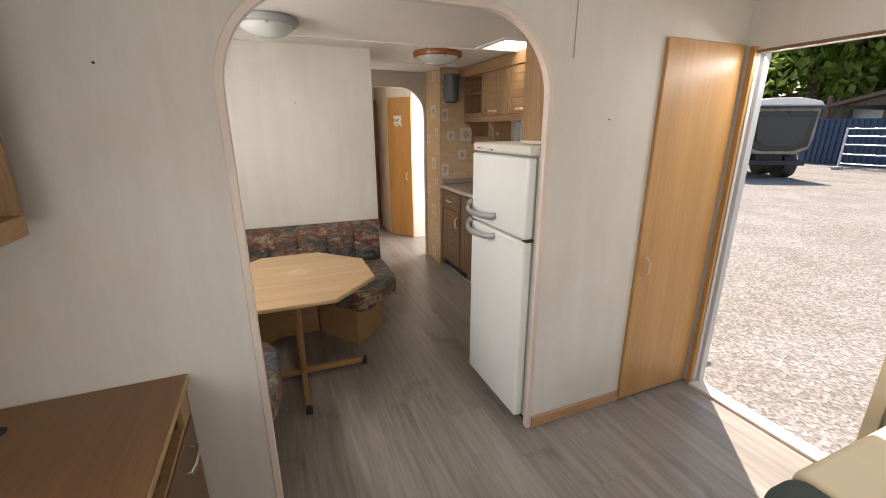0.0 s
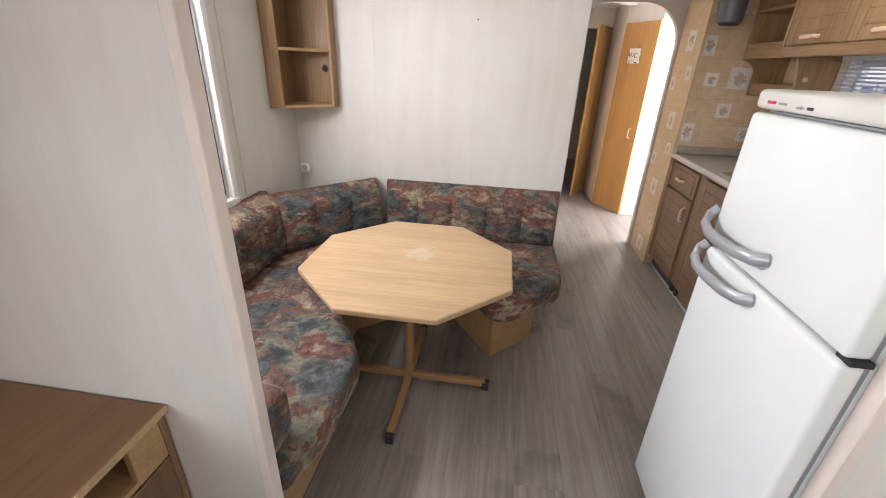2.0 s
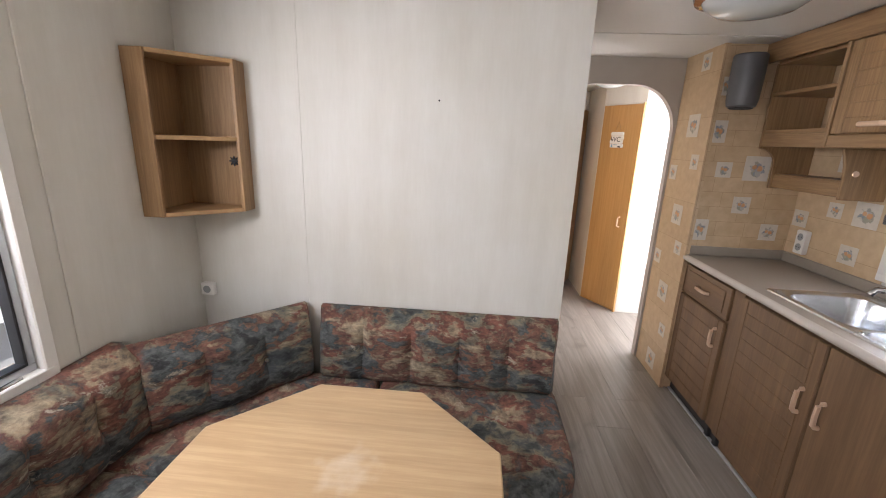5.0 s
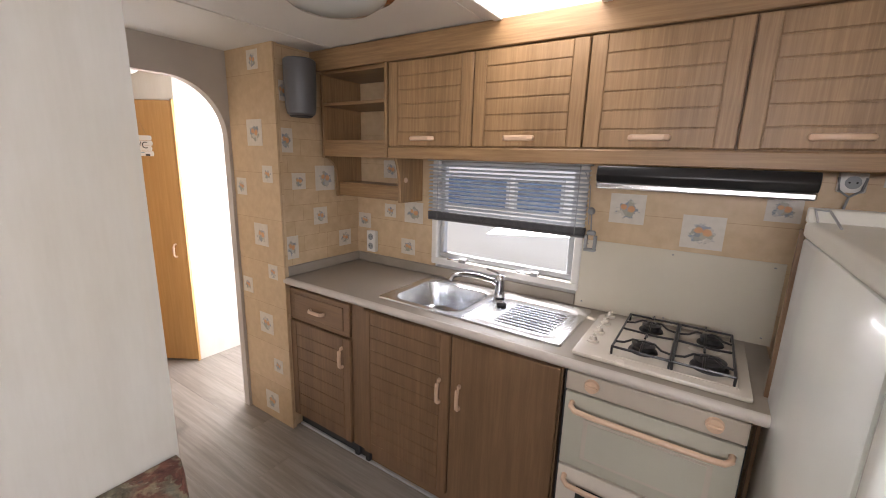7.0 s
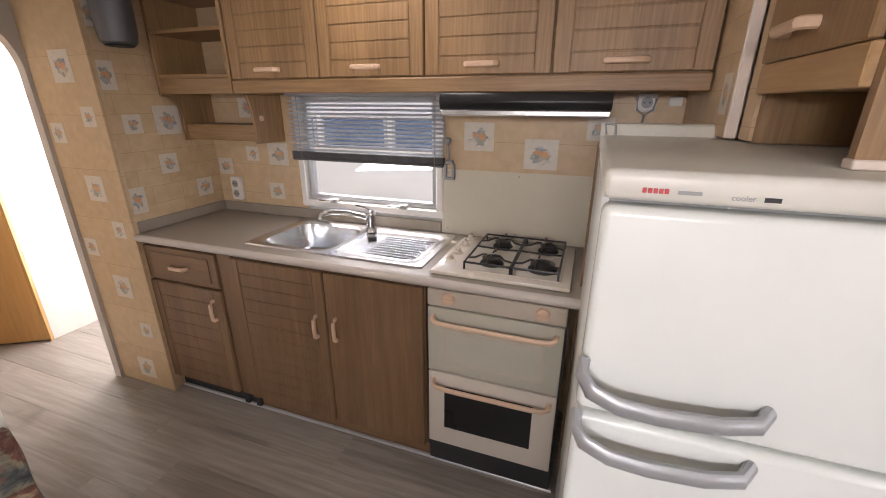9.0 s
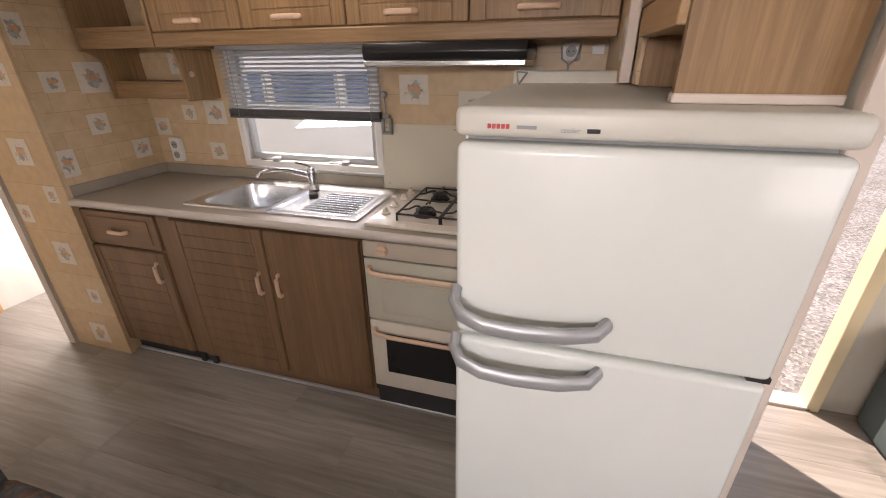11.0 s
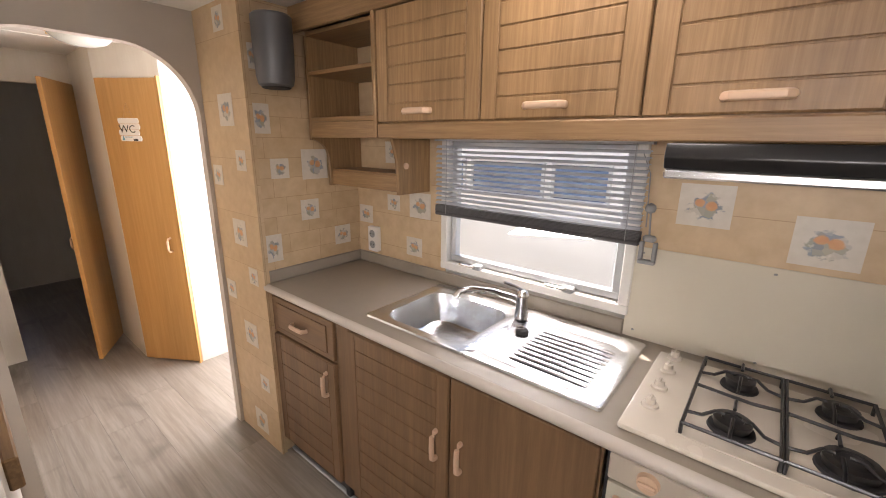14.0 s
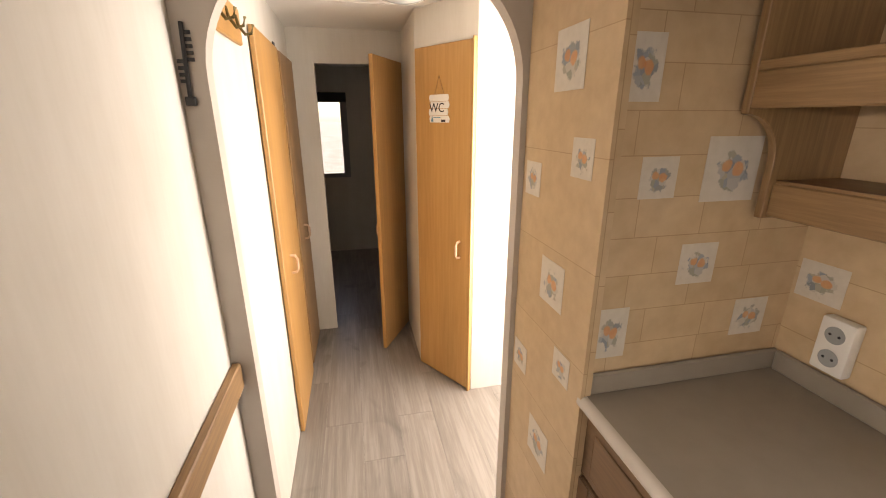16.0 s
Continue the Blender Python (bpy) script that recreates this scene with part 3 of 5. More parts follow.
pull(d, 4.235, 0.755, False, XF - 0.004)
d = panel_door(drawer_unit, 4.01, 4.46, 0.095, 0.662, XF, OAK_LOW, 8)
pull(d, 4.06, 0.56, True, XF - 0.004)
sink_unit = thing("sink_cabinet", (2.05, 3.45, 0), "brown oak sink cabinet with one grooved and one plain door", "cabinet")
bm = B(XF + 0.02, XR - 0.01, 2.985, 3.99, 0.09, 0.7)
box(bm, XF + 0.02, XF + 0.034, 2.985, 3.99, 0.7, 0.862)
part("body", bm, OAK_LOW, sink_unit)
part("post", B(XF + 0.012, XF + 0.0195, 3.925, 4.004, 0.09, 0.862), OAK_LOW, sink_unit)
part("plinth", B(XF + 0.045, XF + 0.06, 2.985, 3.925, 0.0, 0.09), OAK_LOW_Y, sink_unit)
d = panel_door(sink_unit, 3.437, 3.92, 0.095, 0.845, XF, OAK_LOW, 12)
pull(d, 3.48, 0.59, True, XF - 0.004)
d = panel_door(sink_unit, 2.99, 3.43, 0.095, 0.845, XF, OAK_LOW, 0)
pull(d, 3.385, 0.59, True, XF)
# black blocks added as the shaded slots beside the plinth
for yy in (4.0, 3.925):
    part("plinth_clip", B(XF + 0.022, XF + 0.0449, yy - 0.015, yy + 0.015, 0.012, 0.088, 0.004), BLACKM, sink_unit, "black block standing for a dark slot in the plinth")
structure("trim_floor_strip", B(XF + 0.028, XF + 0.044, 2.45, 4.46, 0.0, 0.012, 0.002), ALU, "thin metal strip along the plinth")

def rounded(x0, x1, y0, y1, r, n=6):
    pts = []
    for cx, cy, a0 in ((x1 - r, y1 - r, 0), (x0 + r, y1 - r, 90), (x0 + r, y0 + r, 180), (x1 - r, y0 + r, 270)):
        pts += [(cx + r * math.cos(radians(a0 + 90 * i / n)), cy + r * math.sin(radians(a0 + 90 * i / n))) for i in range(n + 1)]
    return pts


def loft(loops, cap=True):
    """Loops of points, (outline, height), bridged one to the next."""
    bm = bmesh.new()
    rings = [[bm.verts.new((x, y, z)) for x, y in pts] for pts, z in loops]
    for a, b in zip(rings, rings[1:]):
        for j in range(len(a)):
            bm.faces.new((a[j], a[(j + 1) % len(a)], b[(j + 1) % len(b)], b[j]))
    if cap:
        bm.faces.new(rings[-1])
    bmesh.ops.recalc_face_normals(bm, faces=bm.faces)
    return bm


# worktop with sink cut-out
SY0, SY1, SX0, SX1 = 3.012, 3.875, 1.85, 2.29
wt = thing("worktop", (2.05, 3.5, 0.9), "grey-brown laminate kitchen worktop with a pale rounded edge", "worktop")
def rect(x0, x1, y0, y1):
    return [(x0, y0), (x1, y0), (x1, y1), (x0, y1)]


OUT_, IN_ = rect(XF - 0.01, XR - 0.009, 2.4, YK - 0.001), rect(SX0 + 0.02, SX1 - 0.02, SY0 + 0.02, SY1 - 0.02)
bm = loft([(IN_, 0.864), (OUT_, 0.864), (OUT_, 0.9), (IN_, 0.9), (IN_, 0.8645)], False)
part("top", bm, COUNTER, wt)
part("edge", tube([(XF - 0.01, 2.4, 0.882), (XF - 0.01, YK - 0.001, 0.882)], 0.0181, 12), COUNTER_EDGE, wt, "pale rounded front edge", True)
part("upstand", B(XR - 0.022, XR - 0.0095, 3.1, YK - 0.013, 0.9, 0.955, 0.004), COUNTER, wt)
part("upstand", B(XF, XR - 0.0095, YK - 0.0125, YK - 0.0005, 0.9, 0.955, 0.004), COUNTER, wt)

sink = thing("sink", (2.06, 3.44, 0.9), "stainless steel sink with a bowl and a ribbed drainer", "sink")


BW = (1.895, 2.225, 3.47, 3.83)
# bowl half: rim, inner lip and the pressed bowl
bowl = loft([(rounded(SX0, SX1, 3.43, SY1, 0.012), 0.9005), (rounded(SX0 + 0.004, SX1 - 0.004, 3.43, SY1 - 0.004, 0.012), 0.907),
             (rounded(BW[0] - 0.012, BW[1] + 0.012, BW[2] - 0.012, BW[3] + 0.012, 0.075), 0.906), (rounded(*BW, 0.07), 0.901), (rounded(BW[0] + 0.012, BW[1] - 0.012, BW[2] + 0.012, BW[3] - 0.012, 0.065), 0.84),
             (rounded(BW[0] + 0.022, BW[1] - 0.022, BW[2] + 0.022, BW[3] - 0.022, 0.06), 0.785), (rounded(BW[0] + 0.05, BW[1] - 0.05, BW[2] + 0.05, BW[3] - 0.05, 0.05), 0.768)])
part("bowl", bowl, STEEL, sink, "", True)
dr = loft([(rounded(SX0, SX1, SY0, 3.43, 0.012), 0.9005), (rounded(SX0 + 0.004, SX1 - 0.004, SY0 + 0.004, 3.43, 0.012), 0.907),
           (rounded(1.885, 2.235, 3.045, 3.425, 0.06), 0.9065), (rounded(1.895, 2.225, 3.055, 3.415, 0.055), 0.9015), (rounded(1.905, 2.215, 3.065, 3.405, 0.05), 0.9012)])
part("drainer", dr, STEEL, sink, "", True)
for i in range(9):
    xx = 1.935 + i * 0.028
    part("rib", tube([(xx, 3.075, 0.9015), (xx, 3.09, 0.904), (xx, 3.3, 0.904), (xx, 3.315, 0.9015)], 0.006, 8, 0.4), STEEL, sink, "", True)
part("drain", lathe([(0.001, 0.004), (0.03, 0.004), (0.034, 0.0)], (2.06, 3.65, 0.768)), CHROME, sink, "", True)
part("overflow_cap", lathe([(0.016, 0.0), (0.016, 0.003), (0.001, 0.004)], (1.89, 3.425, 0.907), 16), CHROME, sink, "", True)
plug = thing("sink_plug", (2.1, 3.36, 0.902), "black rubber sink plug with a metal ring", "plug")
part("stopper", lathe([(0.02, 0.0), (0.023, 0.006), (0.018, 0.014), (0.002, 0.015)], (2.1, 3.36, 0.902), 18), BLACKM, plug, "", True)
part("ring", tube([(2.1 + 0.012 * math.cos(a), 3.37 + 0.014 * math.sin(a), 0.92) for a in (2 * math.pi * i / 10 for i in range(11))], 0.002, 6), CHROME, plug, "", True)
tap = thing("mixer_tap", (2.2, 3.42, 0.907), "chrome single-lever mixer tap with a long spout", "tap")
part("base", lathe([(0.027, 0), (0.025, 0.01), (0.022, 0.03), (0.022, 0.075), (0.024, 0.09), (0.016, 0.105), (0.002, 0.108)], (2.2, 3.42, 0.907)), CHROME, tap, "", True)
part("spout", tube([(2.2, 3.425, 0.965), (2.18, 3.45, 0.985), (2.12, 3.5, 1.012), (2.06, 3.545, 1.025), (2.025, 3.572, 1.022), (2.012, 3.58, 1.0)], 0.0115, 10), CHROME, tap, "", True)
part("lever", tube([(2.2, 3.42, 1.01), (2.185, 3.435, 1.026), (2.15, 3.47, 1.045)], 0.008, 8, 0.6), CHROME, tap, "", True)

# hob
hob = thing("gas_hob", (2.06, 2.71, 0.9), "cream enamel gas hob with black pan supports", "hob")
part("plate", B(1.822, 2.25, 2.468, 2.968, 0.9005, 0.916, 0.006, 2), ENAMEL, hob, "", True)
part("well", B(1.862, 2.235, 2.5, 2.858, 0.916, 0.9185, 0.002), ENAMEL, hob)
for bx, by, br in ((1.955, 2.765, 0.034), (2.165, 2.765, 0.03), (1.955, 2.575, 0.042), (2.165, 2.575, 0.03)):
    b_ = part("burner", lathe([(br + 0.012, 0.0), (br + 0.01, 0.006), (br, 0.008), (br, 0.018), (br - 0.01, 0.024), (0.002, 0.025)], (bx, by, 0.9185), 24), BLACKM, hob, "", True)
    part("burner_cap", lathe([(br + 0.003, 0.018), (br + 0.003, 0.026), (br - 0.012, 0.028), (br - 0.016, 0.02), (0.002, 0.02)], (bx, by, 0.9185), 24), BLACK, b_, "", True)


def grate(y0, y1):
    """A bent wire pan support over two burners."""
    g = part("pan_support", tube([(1.87, y0, 0.945), (1.87, y1, 0.945), (2.23, y1, 0.945), (2.23, y0, 0.945), (1.87, y0, 0.945)], 0.0045, 6), BLACK, hob, "black wire pan support", True)
    ym = (y0 + y1) / 2
    for cx in (1.955, 2.165):
        for s, yy in ((1, y0), (-1, y1)):
            part("finger", tube([(cx - 0.035, yy, 0.945), (cx - 0.035, yy + s * 0.03, 0.95), (cx - 0.012, yy + s * 0.052, 0.957), (cx - 0.012, yy + s * 0.07, 0.957)], 0.0038, 6), BLACK, g, "", True)
        part("bar", tube([(cx - 0.085, ym, 0.945), (cx - 0.06, ym, 0.957), (cx - 0.02, ym, 0.957)], 0.0038, 6), BLACK, g, "", True)
        part("bar", tube([(cx + 0.02, ym, 0.957), (cx + 0.06, ym, 0.957), (cx + 0.065, ym, 0.945)], 0.0038, 6), BLACK, g, "", True)
    part("bar", tube([(2.06, y0, 0.945), (2.05, ym - 0.03, 0.945), (2.06, y1, 0.945)], 0.004, 6), BLACK, g, "", True)
    for cx in (1.87, 2.23):
        for yy in (y0, y1):
            part("foot", rod(bmesh.new(), (cx, yy, 0.9165), (cx, yy, 0.945), 0.004, seg=6), BLACK, g)


grate(2.512, 2.673)
grate(2.68, 2.85)
for kx in (1.935, 2.03, 2.135, 2.235 - 0.01):
    k = part("knob", lathe([(0.02, 0), (0.019, 0.006), (0.012, 0.008), (0.011, 0.022), (0.002, 0.024)], (kx, 2.925, 0.916), 18), ENAMEL, hob, "", True)
    part("grip", B(kx - 0.011, kx + 0.011, 2.922, 2.928, 0.925, 0.943, 0.002), ENAMEL, k)

# oven
cooker = thing("oven", (2.05, 2.72, 0), "beige built-in gas oven with grill door and bar handles", "oven")
part("body", B(XF + 0.012, XR - 0.01, 2.462, 2.975, 0.1, 0.862), BLACKM, cooker)
cp = part("control_panel", B(1.788, XF + 0.012, 2.466, 2.965, 0.79, 0.857, 0.003), OVENGREY, cooker)
for ky in (2.882, 2.545):
    m_ = bmesh.new()
    rod(m_, (1.788, ky, 0.826), (1.776, ky, 0.826), 0.024, 0.021, 24)
    k = part("knob", m_, PINKHANDLE, cp, "", True)
    part("grip", B(1.768, 1.777, ky - 0.019, ky + 0.019, 0.821, 0.831, 0.003), PINKHANDLE, k)


def oven_door(z0, z1, window_mat, wy0, wy1, wz0, wz1, name):
    o = part(name, B(1.786, XF + 0.012, 2.468, 2.963, z0, z1, 0.004, 2), OVENGLASS if window_mat is not BLACK else ENAMEL, cooker, "", True)
    part("window", B(1.7845, 1.786, wy0, wy1, wz0, wz1), window_mat, o)
    hz = z1 - 0.035
    part("handle", tube([(1.786, 2.938, hz), (1.765, 2.936, hz - 0.004), (1.752, 2.92, hz - 0.01), (1.75, 2.86, hz - 0.012), (1.75, 2.56, hz - 0.012), (1.752, 2.51, hz - 0.01), (1.765, 2.495, hz - 0.004), (1.786, 2.493, hz)], 0.0095, 10), PINKHANDLE, o, "pale pink bar handle", True)


oven_door(0.508, 0.784, OVENGREY, 2.53, 2.895, 0.55, 0.70, "grill_door")
part("grill_glass", B(1.783, 1.7845, 2.545, 2.88, 0.56, 0.69), OVENGLASS, cooker)
oven_door(0.152, 0.5, BLACK, 2.55, 2.895, 0.24, 0.44, "oven_door")
part("kick_panel", B(XF + 0.03, XF + 0.045, 2.462, 2.975, 0.012, 0.148), BLACKM, cooker)
part("rating_label", B(XF + 0.028, XF + 0.0298, 2.68, 2.755, 0.105, 0.14), WHITEPL, cooker, "small white rating label")
part("label_bar", B(XF + 0.0265, XF + 0.0278, 2.69, 2.745, 0.128, 0.132), BLACKM, cooker)
part("label_bar", B(XF + 0.0265, XF + 0.0278, 2.69, 2.735, 0.116, 0.120), BLACKM, cooker)

splash = thing("splash_panel", (XR - 0.01, 2.74, 0.9), "beige metal splash panel behind the hob", "panel")
part("sheet", B(XR - 0.012, XR - 0.0085, 2.39, 3.1, 0.9, 1.21, 0.001), SPLASH, splash)
for yy in (2.42, 2.74, 3.07):
    for zz in (0.925, 1.19):
        part("screw", lathe([(0.004, 0), (0.004, 0.004), (0.001, 0.005)], (XR - 0.0125, yy, zz), 8), SEAL, splash)
single("side_board", B(1.893, 1.905, 2.427, 2.44, 0.02, 1.385, 0.002), OAK_LOW, "narrow wooden edge strip behind the fridge", "strip")

# extractor hood
hood = thing("extractor_hood", (2.1, 2.7, 1.46), "black slimline extractor hood with a metal strip", "hood")
part("body", prism([(1.955, 1.475), (1.945, 1.50), (1.955, 1.53), (2.32, 1.53), (2.32, 1.475)], "y", 2.41, 2.978, 0.004), BLACK, hood, "", True)
part("strip", B(1.95, 2.31, 2.412, 2.976, 1.455, 1.475, 0.004), STEEL, hood, "metal strip below the hood")

# wall cabinets
UY = [2.15, 2.606, 3.046, 3.486, 3.925]
for i, hy in enumerate((2.387, 2.838, 3.281, 3.729)):
    y0, y1 = UY[i], UY[i + 1]
    u = thing("wall_cabinet", (2.15, (y0 + y1) / 2, 1.55), "oak wall cabinet with a grooved door", "cabinet", "oak wall cabinets over the worktop")
    part("body", B(2.005, XR - 0.01, y0 + 0.001, y1 - 0.001, 1.545, 2.03), OAK, u)
    d = panel_door(u, y0 + 0.003, y1 - 0.003, 1.587, 1.945, 1.987, OAK, 6, 0.052)
    pull(d, hy, 1.62, False, 1.983, 0.055 if i else 0.06)
single("cabinet_top_rail", B(1.98, 2.004, 2.15, 4.449, 1.95, 2.045, 0.003), OAK_Y, "oak rail closing the wall cabinets to the ceiling", "rail")
single("cabinet_bottom_rail", B(1.98, 2.004, 2.15, 3.925, 1.532, 1.583, 0.004), OAK_Y, "oak rail below the wall cabinets", "rail")

shelf = thing("corner_shelf_unit", (2.15, 4.2, 1.53), "open oak shelf unit with a lower curved shelf", "shelf")
XS, YS = 2.045, 4.432
part("divider", B(1.982, XR - 0.01, 3.931, 3.949, 1.533, 1.949, 0.002), OAK, shelf)
for z0, z1 in ((1.6, 1.618), (1.79, 1.806)):
    part("shelf_board", B(XS + 0.002, XR - 0.01, 3.949, YS, z0, z1, 0.002), OAK_Y, shelf)
part("front_rail", B(XS, XS + 0.018, 3.949, YS, 1.533, 1.6, 0.003), OAK_Y, shelf)
part("top", B(XS, XR - 0.01, 3.949, YS, 1.945, 1.96), OAK_Y, shelf)


def swept_side(x1, xt, xb, ztop, zt, zb, y0, y1):
    """A board whose front edge sweeps back below the upper shelf."""
    pts = [(x1, zb), (x1, ztop), (xt, ztop), (xt, zt)]
    for i in range(10):
        a = math.pi / 2 * i / 9
        pts.append((xt + (xb - xt) * math.sin(a), zt - 0.012 - 0.09 * (1 - math.cos(a))))
    return prism(pts + [(xb, zb)], "y", y0, y1, 0.0015, 1)


part("side", swept_side(XR - 0.01, XS, 2.135, 1.949, 1.535, 1.312, YS, YS + 0.017), OAK, shelf)
part("lower_board", B(2.152, XR - 0.01, 3.99, YS, 1.378, 1.392), OAK_Y, shelf)
part("lower_rail", B(2.145, 2.16, 3.99, YS, 1.317, 1.386, 0.003), OAK_Y, shelf)
part("lower_side", prism([(2.135, 1.307), (XR - 0.01, 1.307), (XR - 0.01, 1.532), (2.1, 1.532), (2.112, 1.5), (2.126, 1.45), (2.133, 1.39)], "y", 3.972, 3.99, 0.003, 2), OAK, shelf)
m_ = bmesh.new()
rod(m_, (2.173, 3.972, 1.424), (2.173, 3.967, 1.424), 0.013)
part("cap", m_, PINKHANDLE, shelf, "round cream screw cap", True)

# cupboard over the fridge and the papered side
structure("wall_paper_side", B(1.765, XR - 0.009, 2.125, 2.146, 1.415, H), TP_END, "papered panel beside the fridge cupboard")
structure("trim_panel_edge", B(1.752, 1.765, 2.122, 2.149, 1.415, H, 0.003), TRIM, "pale edge strip of the papered panel")
structure("wall_paper_strip", B(1.682, 1.752, 2.098, 2.118, 1.415, H), TP_END, "papered strip beside the fridge cupboard")
fc = thing("fridge_cupboard", (1.5, 2.0, 1.415), "oak cupboard above the fridge with an open slot below its door", "cabinet")
FB = YA + 0.032
part("side", B(1.246, 1.264, FB, 2.118, 1.425, H - 0.002), OAK, fc)
part("edge_strip", B(1.24, 1.268, FB, 2.121, 1.411, 1.425, 0.002), TRIM, fc, "pale bottom edging")
part("side", B(1.662, 1.68, FB, 2.11, 1.412, H - 0.002), OAK, fc)
part("shelf_board", B(1.264, 1.662, FB, 2.095, 1.52, 1.535), OAK_X, fc)
part("rail", B(1.264, 1.662, 2.096, 2.131, 1.517, 1.5745, 0.002), OAK_X, fc)
part("back", B(1.264, 1.662, FB, FB + 0.012, 1.412, H - 0.002), OAK, fc)
d = part("door", B(1.27, 1.66, 2.116, 2.134, 1.576, 2.035, 0.003), OAK, fc)
part("handle", tube([(1.43, 2.134, 1.622), (1.43, 2.154, 1.622), (1.435, 2.16, 1.622), (1.535, 2.16, 1.622), (1.54, 2.154, 1.622), (1.54, 2.134, 1.622)], 0.009, 8, 1.2), PINKHANDLE, d, "pale pink plastic handle", True)

# fridge
fridge = thing("fridge", (1.45, 2.16, 0), "white two-door fridge freezer with grey bow handles", "fridge")
FX, FY0, FY1, FH = 1.147, 1.905, 2.432, 1.41
part("body", B(FX + 0.06, 1.885, FY0, FY1, 0.04, FH - 0.045, 0.008, 2), WHITE, fridge, "", True)
part("top", B(FX + 0.004, 1.888, FY0 - 0.003, FY1 + 0.003, FH - 0.045, FH, 0.012, 3), FRIDGE_TOP, fridge, "yellowed plastic top", True)
part("back_lip", prism([(1.845, FH - 0.004), (1.862, FH + 0.03), (1.884, FH + 0.034), (1.887, FH - 0.004)], "y", 2.1, FY1 + 0.004, 0.004), FRIDGE_TOP, fridge, "raised rear lip of the top", True)
part("wire_hook", tube([(1.83, FY1 - 0.012, FH + 0.002), (1.85, FY1 - 0.006, FH + 0.03), (1.858, FY1 - 0.035, FH + 0.028), (1.7, FY1 - 0.03, FH + 0.004)], 0.003, 6), SEAL, fridge, "bent metal wire on the top")
part("seal", B(FX + 0.045, FX + 0.062, FY0 + 0.01, FY1 - 0.01, 0.06, FH - 0.05), SEAL, fridge)
dt = part("freezer_door", B(FX, FX + 0.05, FY0, FY1, 0.995, FH - 0.053, 0.014, 4), WHITE, fridge, "", True)
db = part("fridge_door", B(FX, FX + 0.05, FY0, FY1, 0.06, 0.986, 0.014, 4), WHITE, fridge, "", True)
for zz, dd in ((1.052, dt), (0.948, db)):
    pts = [(FX, FY1 - 0.004, zz + 0.045), (FX - 0.018, FY1 - 0.002, zz + 0.028), (FX - 0.034, FY1 - 0.02, zz + 0.008), (FX - 0.04, FY1 - 0.06, zz - 0.004), (FX - 0.041, FY1 - 0.12, zz - 0.006), (FX - 0.037, FY1 - 0.2, zz - 0.002), (FX - 0.026, FY1 - 0.25, zz + 0.004), (FX, FY1 - 0.268, zz + 0.01)]
    part("handle", tube(pts, 0.0105, 10, 1.5), GREYPL, dd, "grey plastic bow handle", True)
part("hinge", B(FX + 0.012, FX + 0.05, FY0 - 0.004, FY0 + 0.03, 0.985, 0.996), BLACKM, fridge)
for yy in (FY0 + 0.05, FY1 - 0.05):
    part("foot", rod(bmesh.new(), (FX + 0.1, yy, 0), (FX + 0.1, yy, 0.045), 0.02), BLACKM, fridge)
RED = plain("red_print", (0.55, 0.05, 0.06), 0.5)
for k in range(5):
    part("badge_mark", B(FX + 0.0025, FX + 0.0045, 2.35 + 0.007 * k, 2.3552 + 0.007 * k, FH - 0.0315, FH - 0.0245, 0.0005), RED, fridge, "small red badge mark")
part("badge_bar", B(FX + 0.0025, FX + 0.0045, 2.31, 2.339, FH - 0.031, FH - 0.026), SEAL, fridge, "grey line of print")
part("display", B(FX + 0.0025, FX + 0.0045, 2.221, 2.239, FH - 0.034, FH - 0.028), BLACKM, fridge, "small black display")


def lettering(name, body, size, m, material, parent, label=""):
    c = bpy.data.curves.new(name, "FONT")
    c.body, c.size, c.extrude, c.align_x, c.align_y = body, size, 0.0004, "CENTER", "CENTER"
    ob = new(name + "_curve", c)
    me = bpy.data.meshes.new_from_object(ob)
    bpy.data.objects.remove(ob)
    bm = bmesh.new()
    bm.from_mesh(me)
    bpy.data.meshes.remove(me)
    bmesh.ops.transform(bm, matrix=m, verts=bm.verts)
    return part(name, bm, material, parent, label)


lettering("lettering", "cooler", 0.0105, Matrix.Translation((FX + 0.003, 2.262, FH - 0.031)) @ Matrix(((0, 0, -1, 0), (-1, 0, 0, 0), (0, 1, 0, 0), (0, 0, 0, 1))), SEAL, fridge, "grey printed word")

# kitchen window and blind
kwin = thing("window_kitchen", (XR, 3.49, 0.95), "aluminium-framed hinged kitchen window", "", "", "structure")


def frame_x(x0, x1, y0, y1, z0, z1, w, bev=0.004):
    bm = B(x0, x1, y0, y1, z0, z0 + w, bev)
    box(bm, x0, x1, y0, y1, z1 - w, z1, bev)
    box(bm, x0 + 0.0005, x1 - 0.0005, y0, y0 + w, z0 + w * 0.9, z1 - w * 0.9, bev)
    box(bm, x0 + 0.0005, x1 - 0.0005, y1 - w, y1, z0 + w * 0.9, z1 - w * 0.9, bev)
    return bm


